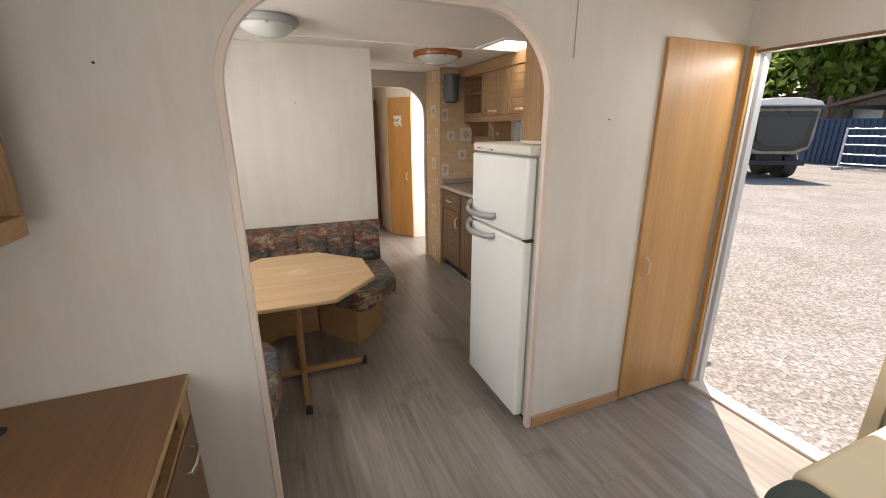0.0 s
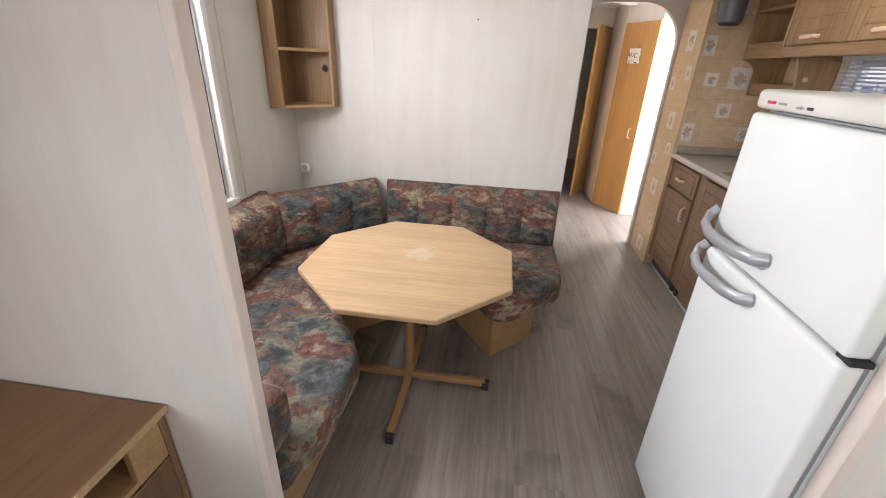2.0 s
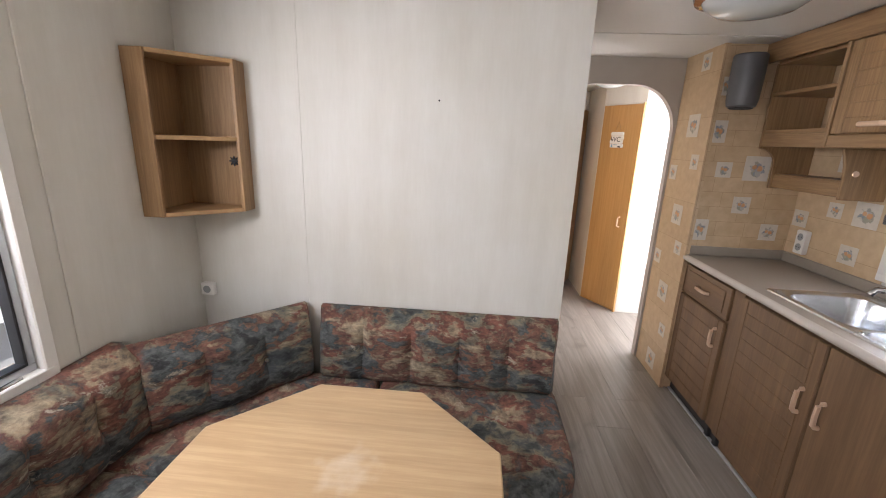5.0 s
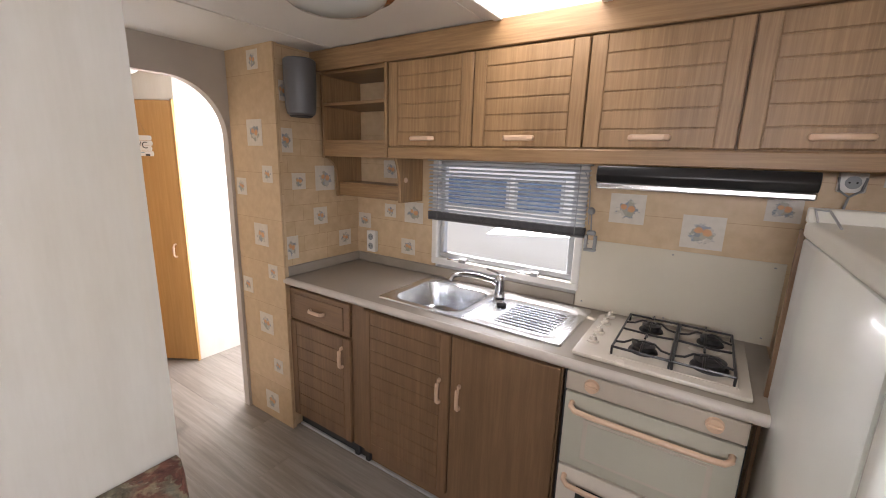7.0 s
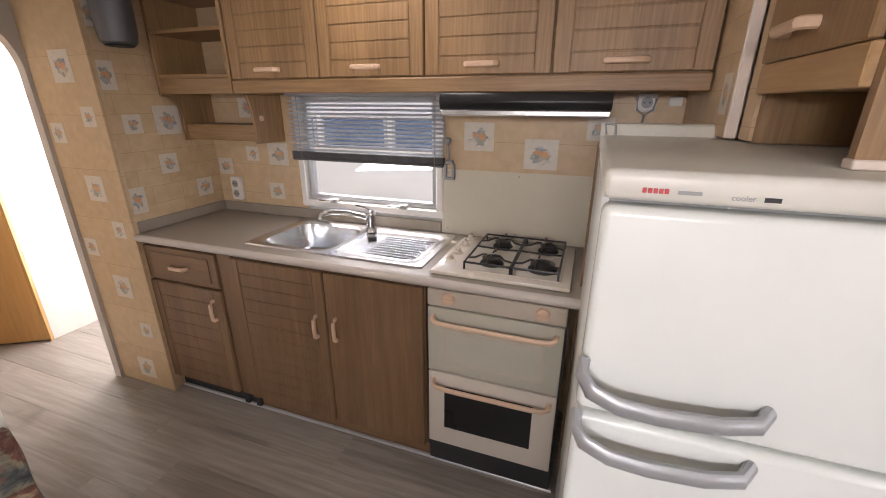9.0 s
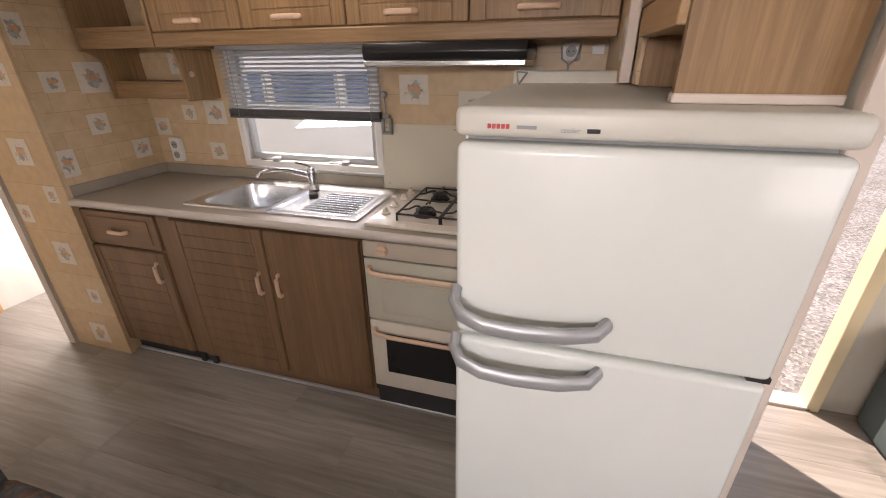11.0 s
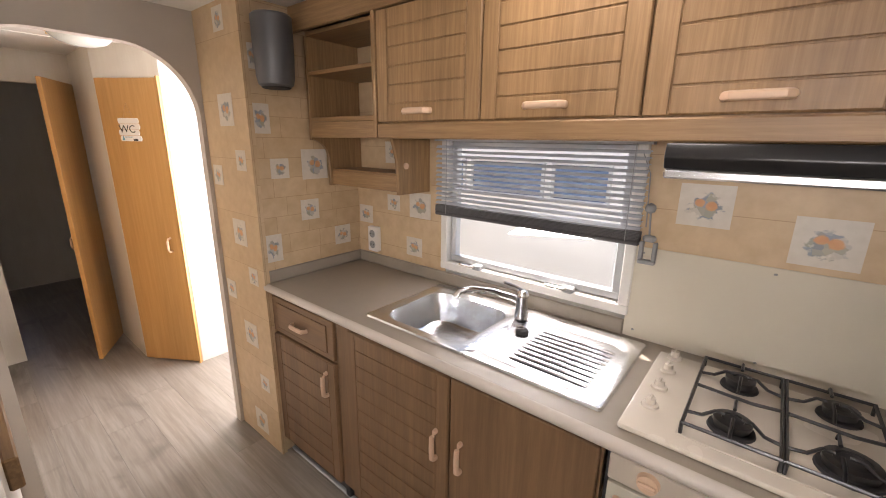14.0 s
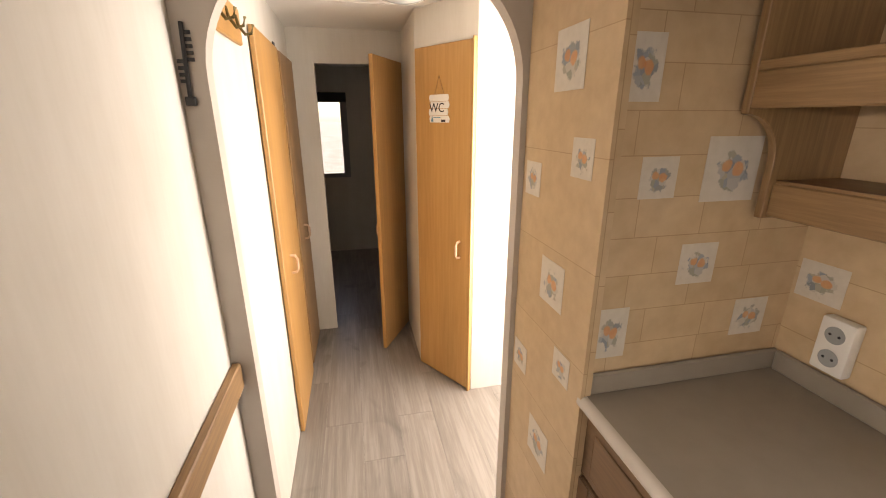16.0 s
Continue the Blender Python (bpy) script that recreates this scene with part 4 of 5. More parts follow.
part("window_frame", frame_x(XR - 0.02, XR + 0.062, KW[0] - 0.008, KW[1] + 0.02, KW[2] + 0.02, KW[3] + 0.01, 0.035), WHITEPL, kwin)
part("sash", frame_x(XR + 0.005, XR + 0.04, KW[0] + 0.03, KW[1] - 0.02, KW[2] + 0.058, KW[3] - 0.025, 0.028), ALU, kwin)
pane = part("pane", B(XR + 0.02, XR + 0.024, KW[0] + 0.055, KW[1] - 0.045, KW[2] + 0.08, KW[3] - 0.05), GLASS, kwin)
pane.visible_shadow = False
for yy in (3.3, 3.7):
    c = part("catch", B(XR - 0.03, XR + 0.005, yy - 0.02, yy + 0.02, 1.0, 1.022, 0.004), SEAL, kwin)
    part("catch_lever", tube([(XR - 0.025, yy, 1.012), (XR - 0.03, yy + 0.03, 1.012), (XR - 0.02, yy + 0.09, 1.01)], 0.006, 8), CHROME, c, "", True)
blind = thing("venetian_blind", (XR - 0.04, 3.49, 1.25), "half-raised grey venetian blind", "blind")
part("head_rail", B(XR - 0.06, XR - 0.022, 3.075, 3.905, 1.525, 1.55), SLAT, blind)
for i in range(13):
    z = 1.275 + i * 0.0192
    bm = bmesh.new()
    prof = [(-0.014, -0.006), (-0.007, 0.0005), (0, 0.003), (0.007, 0.002), (0.014, -0.001)]
    va = [[bm.verts.new((XR - 0.042 + a, y, z + b)) for a, b in prof] for y in (3.08, 3.9)]
    vb = [[bm.verts.new((XR - 0.042 + a, y, z + b - 0.0008)) for a, b in prof] for y in (3.08, 3.9)]
    for j in range(4):
        bm.faces.new((va[0][j], va[0][j + 1], va[1][j + 1], va[1][j]))
        bm.faces.new((vb[0][j], vb[1][j], vb[1][j + 1], vb[0][j + 1]))
    part("slat", bm, SLAT, blind)
for k in range(6):
    part("stacked_slat", B(XR - 0.058, XR - 0.026, 3.08, 3.9, 1.236 + 0.0045 * k, 1.2395 + 0.0045 * k), SLATDARK, blind)
part("bottom_rail", B(XR - 0.059, XR - 0.025, 3.078, 3.902, 1.22, 1.235, 0.004), SLATDARK, blind)
for yy in (3.12, 3.84):
    part("cord", rod(bmesh.new(), (XR - 0.06, yy, 1.23), (XR - 0.06, yy, 1.53), 0.0012, seg=5), SEAL, blind)
part("pull_cord", tube([(XR - 0.05, 3.1, 1.5), (XR - 0.045, 3.075, 1.44), (XR - 0.04, 3.068, 1.28)], 0.0018, 6), SEAL, blind)
charm = thing("cord_ornament", (XR - 0.04, 3.05, 1.17), "grey bead and lantern charm hanging from the blind cord", "ornament")
part("bead", lathe([(0.003, -0.016), (0.013, -0.01), (0.016, 0), (0.013, 0.01), (0.003, 0.016)], (XR - 0.04, 3.062, 1.338), 14), SEAL, charm, "", True)
part("link", rod(bmesh.new(), (XR - 0.04, 3.06, 1.322), (XR - 0.04, 3.055, 1.255), 0.003, seg=6), SEAL, charm)
lan = B(XR - 0.052, XR - 0.03, 3.028, 3.078, 1.165, 1.178, 0.003)
for a, b in ((3.028, 3.04), (3.066, 3.078)):
    box(lan, XR - 0.05, XR - 0.032, a, b, 1.178, 1.235, 0.002)
box(lan, XR - 0.05, XR - 0.032, 3.034, 3.072, 1.235, 1.256, 0.006)
part("lantern", lan, SEAL, charm)


def socket(loc, normal, rows, name="wall_socket"):
    s = thing(name, loc, "white plastic double wall socket" if rows == 2 else "small cream wall socket", "socket")
    x, y, z = loc
    if normal == "x":
        part("plate", B(x - 0.03, x, y - 0.034, y + 0.034, z - 0.045 * rows / 1.4, z + 0.045 * rows / 1.4, 0.006, 2), WHITEPL, s, "", True)
        for k in range(rows):
            zz = z + (k - (rows - 1) / 2) * 0.056
            m_ = bmesh.new()
            rod(m_, (x - 0.031, y, zz), (x - 0.0302, y, zz), 0.02, seg=20)
            w = part("well", m_, SEAL, s)
            for dy in (-0.009, 0.009):
                h_ = bmesh.new()
                rod(h_, (x - 0.032, y + dy, zz), (x - 0.0311, y + dy, zz), 0.003, seg=8)
                part("hole", h_, BLACKM, w)
    else:
        part("plate", B(x - 0.03, x + 0.03, y - 0.03, y, z - 0.03, z + 0.03, 0.006, 2), WHITEPL, s, "", True)
        m_ = bmesh.new()
        rod(m_, (x, y - 0.031, z), (x, y - 0.0302, z), 0.018, seg=18)
        part("well", m_, SEAL, s)


socket((XR - 0.008, 4.337, 1.035), "x", 2)
socket((XR - 0.008, 2.28, 1.5), "x", 1)
cable = thing("socket_cable", (XR - 0.04, 2.28, 1.45), "thin grey cable looped below the wall socket", "cable")
part("cord", tube([(XR - 0.04, 2.315, 1.515), (XR - 0.05, 2.312, 1.475), (XR - 0.048, 2.285, 1.455), (XR - 0.046, 2.258, 1.475), (XR - 0.04, 2.25, 1.515)], 0.004, 6), SEAL, cable, "", True)
part("tail", tube([(XR - 0.048, 2.285, 1.455), (XR - 0.03, 2.29, 1.4), (XR - 0.02, 2.3, 1.3)], 0.004, 6), SEAL, cable, "", True)
cover = thing("junction_cover", (XR - 0.01, 2.15, 1.505), "small flat cream cover plate on the wallpaper", "cover plate")
part("plate", B(XR - 0.018, XR - 0.0085, 2.16, 2.205, 1.488, 1.522, 0.002), WHITEPL, cover)
# flue-like cylinder
sp = thing("wall_speaker", (1.87, 4.4, 1.72), "dark grey rounded loudspeaker hung in the corner", "speaker")
bm = lathe([(0.05, 0.0), (0.066, 0.012), (0.072, 0.04), (0.076, 0.15), (0.076, 0.255), (0.07, 0.262), (0.002, 0.263)], (1.873, 4.39, 1.72))
part("body", bm, plain("dark_grey_plastic", (0.1, 0.1, 0.105), 0.42, metal=0.3), sp, "", True)
part("port", lathe([(0.05, -0.004), (0.056, 0.0), (0.05, 0.004)], (1.873, 4.39, 1.722)), BLACKM, sp)
part("bracket", B(1.85, 1.9, 4.44, 4.4695, 1.78, 1.94), BLACKM, sp)

# printed squares on the wallpaper
MESHES = {}


def motif(wall, parent_ob, u, z, w, h):
    """A printed square; wall is 'back', 'end' or 'col'."""
    key = (wall, round(w, 3), round(h, 3))
    if key not in MESHES:
        me = bpy.data.meshes.new("printed_square")
        c = {"back": [(0, w / 2), (0, -w / 2)], "col": [(0, w / 2), (0, -w / 2)], "end": [(-w / 2, 0), (w / 2, 0)]}[wall]
        off = {"back": (-0.001, 0), "col": (-0.001, 0), "end": (0, -0.001)}[wall]
        vs = [(*c[0], -h / 2), (*c[1], -h / 2), (*c[1], h / 2), (*c[0], h / 2)]
        vs += [(x + off[0], y + off[1], z_) for x, y, z_ in vs]
        me.from_pydata(vs, [], [(4, 5, 6, 7), (0, 1, 5, 4), (1, 2, 6, 5), (2, 3, 7, 6), (3, 0, 4, 7)])
        uv = me.uv_layers.new(name="UVMap")
        for poly in me.polygons:
            for li in poly.loop_indices:
                k = me.loops[li].vertex_index % 4
                uv.data[li].uv = ((0, 0), (1, 0), (1, 1), (0, 1))[k]
        me.materials.append(MOTIF)
        MESHES[key] = me
    ob = new("printed_square", MESHES[key])
    ob.location = {"back": (XR - 0.0085, u, z), "col": (1.7745, u, z), "end": (u, YK - 0.0005, z)}[wall]
    ob.parent = parent_ob


OB = bpy.data.objects
for u, z, w in ((4.205, 1.232, 0.085), (4.033, 1.236, 0.13), (4.41, 1.155, 0.1), (4.07, 1.035, 0.1), (2.928, 1.357, 0.135), (2.655, 1.291, 0.14), (2.43, 1.40, 0.1), (4.2, 1.47, 0.11), (4.08, 1.7, 0.11), (4.1, 1.87, 0.11)):
    motif("back", OB["wall_kitchen_back"], u, z, w, w * 0.9)
for u, z, w in ((1.832, 1.605, 0.082), (1.9, 1.4, 0.085), (2.075, 1.413, 0.135), (2.035, 1.205, 0.095), (2.215, 1.055, 0.095), (1.836, 1.052, 0.085), (1.95, 1.84, 0.1), (1.825, 1.84, 0.065)):
    motif("end", OB["wall_kitchen_end"], u, z, w, w * 1.45 if u < 1.84 else w)
for u, z, w in ((4.64, 1.64, 0.13), (4.552, 1.434, 0.085), (4.64, 1.11, 0.12), (4.556, 0.915, 0.08), (4.645, 0.6, 0.12), (4.56, 0.36, 0.08), (4.62, 1.985, 0.09), (4.79, 1.36, 0.09), (4.8, 0.8, 0.09), (4.64, 0.11, 0.12)):
    motif("col", OB["wall_column"], u, z, w, w)
motif("end", OB["wall_paper_side"], 1.83, 1.52, 0.07, 0.1)
OB["wall_paper_side"].children[0].location.y = 2.1465
OB["wall_paper_side"].children[0].rotation_euler.z = math.pi

# lamps


def ceiling_lamp(x, y, r, ring_mat, glass_mat, label):
    l = thing("ceiling_lamp", (x, y, H), label, "lamp", "round ceiling lamps")
    part("ring", lathe([(r * 0.8, 0.0), (r * 0.98, -0.004), (r, -0.02), (r * 0.97, -0.035), (r * 0.86, -0.042), (r * 0.8, -0.035)], (x, y, H - 0.0005), 40), ring_mat, l, "", True)
    part("shade", lathe([(r * 0.86, -0.036), (r * 0.8, -0.055), (r * 0.6, -0.08), (r * 0.3, -0.093), (0.003, -0.097)], (x, y, H), 40), glass_mat, l, "", True)
    for a in (30, 150, 270):
        part("clip", lathe([(0.008, -0.03), (0.008, -0.05), (0.002, -0.052)], (x + r * 0.84 * math.cos(radians(a)), y + r * 0.84 * math.sin(radians(a)), H), 10), BRASS, l, "", True)


ceiling_lamp(1.44, 3.67, 0.195, LAMPWOOD, OPAL, "round opal ceiling lamp with a red-brown wooden ring")
ceiling_lamp(0.2, 3.05, 0.165, SEAL, OPAL, "round opal ceiling lamp with a grey ring")
ceiling_lamp(1.53, 5.57, 0.155, DOORWOOD, OPAL, "round opal ceiling lamp with a pale wooden ring")


def opal_acrylic():
    def build(nt, b):
        b.inputs["Base Color"].default_value = (0.85, 0.82, 0.74, 1)
        b.inputs["Roughness"].default_value = 0.35
        tl, mx = nt.nodes.new("ShaderNodeBsdfTranslucent"), nt.nodes.new("ShaderNodeMixShader")
        tl.inputs["Color"].default_value = (0.9, 0.86, 0.76, 1)
        mx.inputs[0].default_value = 0.7
        nt.links.new(b.outputs[0], mx.inputs[1])
        nt.links.new(tl.outputs[0], mx.inputs[2])
        nt.links.new(mx.outputs[0], nt.nodes["Material Output"].inputs["Surface"])
    return mat("opal_acrylic", build)


sky_l = thing("skylight", (1.83, 3.2, H), "square white-framed roof light above the worktop", "", "", "structure")
fr = bmesh.new()
x0, x1, y0, y1 = SKY[0] + 0.005, SKY[1] - 0.005, SKY[2] + 0.005, SKY[3] - 0.005
for a in ((x0 - 0.035, x1 + 0.035, y0 - 0.035, y0), (x0 - 0.035, x1 + 0.035, y1, y1 + 0.035), (x0 - 0.035, x0, y0, y1), (x1, x1 + 0.035, y0, y1)):
    box(fr, *a, H - 0.012, H + 0.12, 0.003)
part("roof_frame", fr, WHITEPL, sky_l)
part("dome", B(x0 - 0.03, x1 + 0.03, y0 - 0.03, y1 + 0.03, H + 0.1201, H + 0.13), opal_acrylic(), sky_l)

# ---- dinette ----
table = thing("dining_table", (0.19, 2.8, 0), "octagonal light oak laminate table on a tan cross foot", "table")
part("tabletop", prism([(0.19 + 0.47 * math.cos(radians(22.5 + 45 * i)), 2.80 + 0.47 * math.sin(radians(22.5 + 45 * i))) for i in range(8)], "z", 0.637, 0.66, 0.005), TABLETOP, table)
part("pole", rod(bmesh.new(), (0.185, 2.79, 0.03), (0.185, 2.79, 0.62), 0.021, seg=20), TUBE, table, "tan painted steel pole", True)
part("top_plate", B(0.06, 0.32, 2.66, 2.92, 0.62, 0.637, 0.003), BLACKM, table)
for dx, dy in ((1, 0), (-1, 0), (0, 1), (0, -1)):
    a, b = (0.185, 2.79), (0.185 + 0.375 * dx, 2.79 + 0.375 * dy)
    f_ = part("leg", B(min(a[0], b[0]) - 0.016 * abs(dy), max(a[0], b[0]) + 0.016 * abs(dy), min(a[1], b[1]) - 0.016 * abs(dx), max(a[1], b[1]) + 0.016 * abs(dx), 0.02, 0.052, 0.004), TUBE, table)
    part("end_cap", B(b[0] - 0.017, b[0] + 0.017, b[1] - 0.017, b[1] + 0.017, 0.0, 0.05, 0.003), BLACKM, f_)


def cushion(L, h, t, panels, m, rows=1, lean=0.0):
    """A tufted back cushion: length L, height h, thickness t, stitched into panels."""
    bm = bmesh.new()
    nu, nv = panels * 8, 14
    grid = []
    for i in range(nu + 1):
        u = i / nu
        col = []
        for j in range(nv + 1):
            v = j / nv
            pu = (u * panels) % 1.0
            bulge = 1 - abs(2 * pu - 1) ** 6 * (0.2 if 0 < i < nu else 0.9)
            edge = (1 - abs(2 * v - 1) ** 5)
            wob = 0.012 * noise.noise((u * L * 7, v * 4, L))
            dep = t * (0.25 + 0.75 * edge * bulge) + wob
            tuft = math.exp(-((min(pu, 1 - pu) / 0.12) ** 2) - ((v - 0.5) / 0.12) ** 2)
            dep -= 0.14 * t * tuft
            col.append(bm.verts.new(m @ Vector((u * L, -dep - lean * (1 - v), v * h + 0.008 * noise.noise((u * 9, L, 2)) * v))))
        grid.append(col)
    back = [[bm.verts.new(m @ Vector((i / nu * L, 0, j / nv * h))) for j in (0, nv)] for i in (0, nu)]
    for i in range(nu):
        for j in range(nv):
            bm.faces.new((grid[i][j], grid[i + 1][j], grid[i + 1][j + 1], grid[i][j + 1]))
    bm.faces.new([back[0][0], back[1][0], *[grid[i][0] for i in range(nu, -1, -1)]])
    bm.faces.new([back[0][1], *[grid[i][nv] for i in range(nu + 1)], back[1][1]])
    bm.faces.new([back[0][0], *[grid[0][j] for j in range(nv + 1)], back[0][1]])
    bm.faces.new([back[1][0], back[1][1], *[grid[nu][j] for j in range(nv, -1, -1)]])
    bmesh.ops.recalc_face_normals(bm, faces=bm.faces)
    return bm


def cushion_thing(loc, rz, L, h, t, panels, label, lean=0.03):
    c = thing("back_cushion", loc, label, "cushion", "patterned bench cushions")
    m = Matrix.Translation(loc) @ Matrix.Rotation(radians(rz), 4, "Z")
    part("cover", cushion(L, h, t, panels, m, 1, lean), FABRIC, c, "", True)
    for k in range(1, panels):
        p = m @ Vector((k / panels * L, -t * 0.8 - lean * 0.5, h / 2))
        part("button", lathe([(0.011, -0.006), (0.012, 0.0), (0.009, 0.006), (0.002, 0.007)], p, 10), FABRIC, c, "", True)
    part("underside", B(*[v for a in zip(m @ Vector((0.02, -t * 0.5, 0.0)), m @ Vector((0.04, -t * 0.4, 0.005))) for v in sorted(a)]), FABRIC, c)


cushion_thing((-0.165, YP - 0.005, 0.405), 0, 1.075, 0.345, 0.12, 5, "long patterned tufted cushion against the partition")
cushion_thing((-0.70, 3.225, 0.405), 48, 0.67, 0.35, 0.11, 3, "angled patterned tufted cushion in the bench corner")
cushion_thing((XL + 0.008, 2.02, 0.405), 90, 1.2, 0.365, 0.13, 6, "long patterned tufted cushion under the window")
SEATP = [("left", [(-0.73, 1.93), (0.02, 1.93), (0.07, 2.1), (0.075, 2.42), (0.0, 2.56), (-0.14, 2.74), (-0.14, 3.02), (-0.73, 3.02)]),
         ("corner", [(-0.73, 3.03), (-0.14, 3.03), (-0.08, 3.13), (0.02, 3.2), (0.12, 3.21), (0.12, 3.68), (-0.73, 3.68)]),
         ("right", [(0.13, 3.21), (0.3, 3.2), (0.57, 2.9), (0.66, 2.92), (0.9, 3.16), (0.92, 3.25), (0.92, 3.68), (0.13, 3.68)])]
TUFTS = {"left": [(-0.36, 2.12), (-0.12, 2.2), (-0.38, 2.45), (-0.14, 2.42), (-0.4, 2.78)],
         "corner": [(-0.36, 3.2), (-0.05, 3.42)], "right": [(0.4, 3.32), (0.66, 3.2), (0.7, 3.5)]}


def tufted_seat(poly, tufts):
    """A seat pad cut into a fine grid, sunk at its buttons and along the seams that join them."""
    bm = prism(poly, "z", 0.3, 0.43, 0.034, 4)
    for ax in (0, 1):
        lo, hi = min(p[ax] for p in poly), max(p[ax] for p in poly)
        no = Vector((1 - ax, ax, 0))
        for k in range(1, int((hi - lo) / 0.022)):
            co = Vector((0, 0, 0))
            co[ax] = lo + 0.022 * k
            bmesh.ops.bisect_plane(bm, geom=bm.verts[:] + bm.edges[:] + bm.faces[:], plane_co=co, plane_no=no)
    seams = [(a, b) for i, a in enumerate(tufts) for b in tufts[i + 1:] if math.dist(a, b) < 0.36]
    for v in bm.verts:
        if v.co.z < 0.4:
            continue
        p = Vector(v.co.xy)
        sink = 0.0
        for t_ in tufts:
            sink = max(sink, 0.024 * math.exp(-((p - Vector(t_)).length / 0.045) ** 2))
        for a, b in seams:
            a, b = Vector(a), Vector(b)
            u = max(0.0, min(1.0, (p - a).dot(b - a) / (b - a).length_squared))
            sink = max(sink, 0.011 * math.exp(-((p - a - (b - a) * u).length / 0.02) ** 2))
        v.co.z += 0.008 * noise.noise((p.x * 6, p.y * 6, 1.3)) - sink
    return bm


for nm, poly in SEATP:
    c = thing("seat_cushion", (sum(p[0] for p in poly) / len(poly), sum(p[1] for p in poly) / len(poly), 0.3), "thick patterned seat cushion on the corner bench", "cushion", "patterned bench cushions")
    part("cover", tufted_seat(poly, TUFTS[nm]), FABRIC, c, "", True)
    for bx, by in TUFTS[nm]:
        part("button", lathe([(0.013, -0.004), (0.013, 0.002), (0.009, 0.006), (0.003, 0.007)], (bx, by, 0.409), 10), FABRIC, c, "", True)
arm = thing("arm_cushion", (-0.35, 1.98, 0.42), "pale worn patterned cushion standing at the arch wall", "cushion", "patterned bench cushions")
part("cover", B(-0.72, 0.005, YA + 0.034, 2.07, 0.43, 0.61, 0.045, 5), FABRIC, arm, "", True)
bench = thing("corner_bench", (-0.3, 3.2, 0), "plywood corner bench base under patterned cushions", "bench")
part("plinth", prism([(-0.74, 1.93), (-0.06, 1.93), (-0.06, 2.45), (-0.2, 2.68), (-0.24, 2.70), (-0.24, 1.95), (-0.74, 1.95)], "z", 0.0, 0.298), PLY, bench)
part("plinth", prism([(-0.25, 2.72), (-0.23, 2.72), (-0.2, 3.14), (0.06, 3.36), (0.34, 3.36), (0.34, 3.38), (0.04, 3.38), (-0.22, 3.16)], "z", 0.0, 0.298), PLY, bench)
part("plinth", prism([(0.35, 3.34), (0.572, 3.03), (0.8, 3.26), (0.84, 3.66), (0.35, 3.66)], "z", 0.0, 0.298), PLY, bench)
part("seat_board", B(-0.74, 0.9, 3.3, 3.73, 0.285, 0.2995), PLY, bench)
part("seat_board", B(-0.74, -0.16, 1.94, 3.295, 0.285, 0.2995), PLY, bench)

# corner shelf on the wall
cs = thing("corner_wall_shelf", (-0.7, 3.7, 1.18), "oak three-tier corner wall shelf with a dark star ornament", "shelf")
for z in (1.185, 1.475, 1.77):
    part("shelf_board", prism([(XL + 0.001, YP - 0.001), (XL + 0.001, 3.46), (-0.66, 3.46), (-0.462, 3.66), (-0.462, YP - 0.001)], "z", z - 0.008, z + 0.008, 0.002), OAK_X, cs)
part("back_panel", B(XL + 0.001, -0.462, YP - 0.014, YP - 0.001, 1.194, 1.761), OAK, cs)
part("back_panel", B(XL + 0.001, XL + 0.012, 3.46, YP - 0.015, 1.194, 1.761), OAK, cs)
part("side", B(-0.475, -0.46, 3.655, YP - 0.001, 1.177, 1.778, 0.002), OAK, cs)
part("side", B(XL + 0.001, -0.665, 3.45, 3.462, 1.177, 1.778, 0.002), OAK, cs)
star = bmesh.new()
for k in range(8):
    a = math.pi * k / 4
    rod(star, (-0.527, YP - 0.02, 1.383), (-0.527 + 0.022 * math.cos(a), YP - 0.02, 1.383 + 0.022 * math.sin(a)), 0.006, 0.002, 8)
part("star_ornament", star, BLACKM, cs, "dark metal star")
socket((-0.712, YP - 0.001, 0.79), "y", 1)

# west window
lwin = thing("window_dinette", (XL, 2.5, 0.79), "large aluminium-framed hinged window above the bench", "", "", "structure")
part("window_frame", frame_x(XL - 0.062, XL + 0.02, LW[0] - 0.02, LW[1] + 0.03, LW[2] - 0.03, LW[3] + 0.03, 0.04), WHITEPL, lwin)
part("sash", frame_x(XL - 0.05, XL - 0.005, LW[0] + 0.02, LW[1] - 0.01, LW[2] + 0.01, LW[3] - 0.01, 0.026), ALU, lwin)
part("gasket", frame_x(XL - 0.0345, XL - 0.0005, LW[0] + 0.046, LW[1] - 0.036, LW[2] + 0.036, LW[3] - 0.036, 0.008, 0.001), BLACKM, lwin, "black rubber gasket")
pane = part("pane", B(XL - 0.03, XL - 0.026, LW[0] + 0.045, LW[1] - 0.035, LW[2] + 0.035, LW[3] - 0.035), GLASS, lwin)
pane.visible_shadow = False
for yy in (2.32, 2.82):
    c = part("catch", B(XL - 0.004, XL + 0.026, yy - 0.022, yy + 0.022, 0.805, 0.83, 0.004), SEAL, lwin)
    part("catch_lever", tube([(XL + 0.02, yy, 0.818), (XL + 0.03, yy + 0.03, 0.816), (XL + 0.024, yy + 0.1, 0.815)], 0.006, 8), CHROME, c, "", True)
structure("trim_wall_strip", B(XL, XL + 0.006, 3.11, 3.128, 0.0, H, 0.002), WALL, "papered cover strip")
structure("trim_partition_strip", B(-0.25, -0.232, YP - 0.0025, YP, 0.3, H, 0.001), WALL, "papered cover strip")
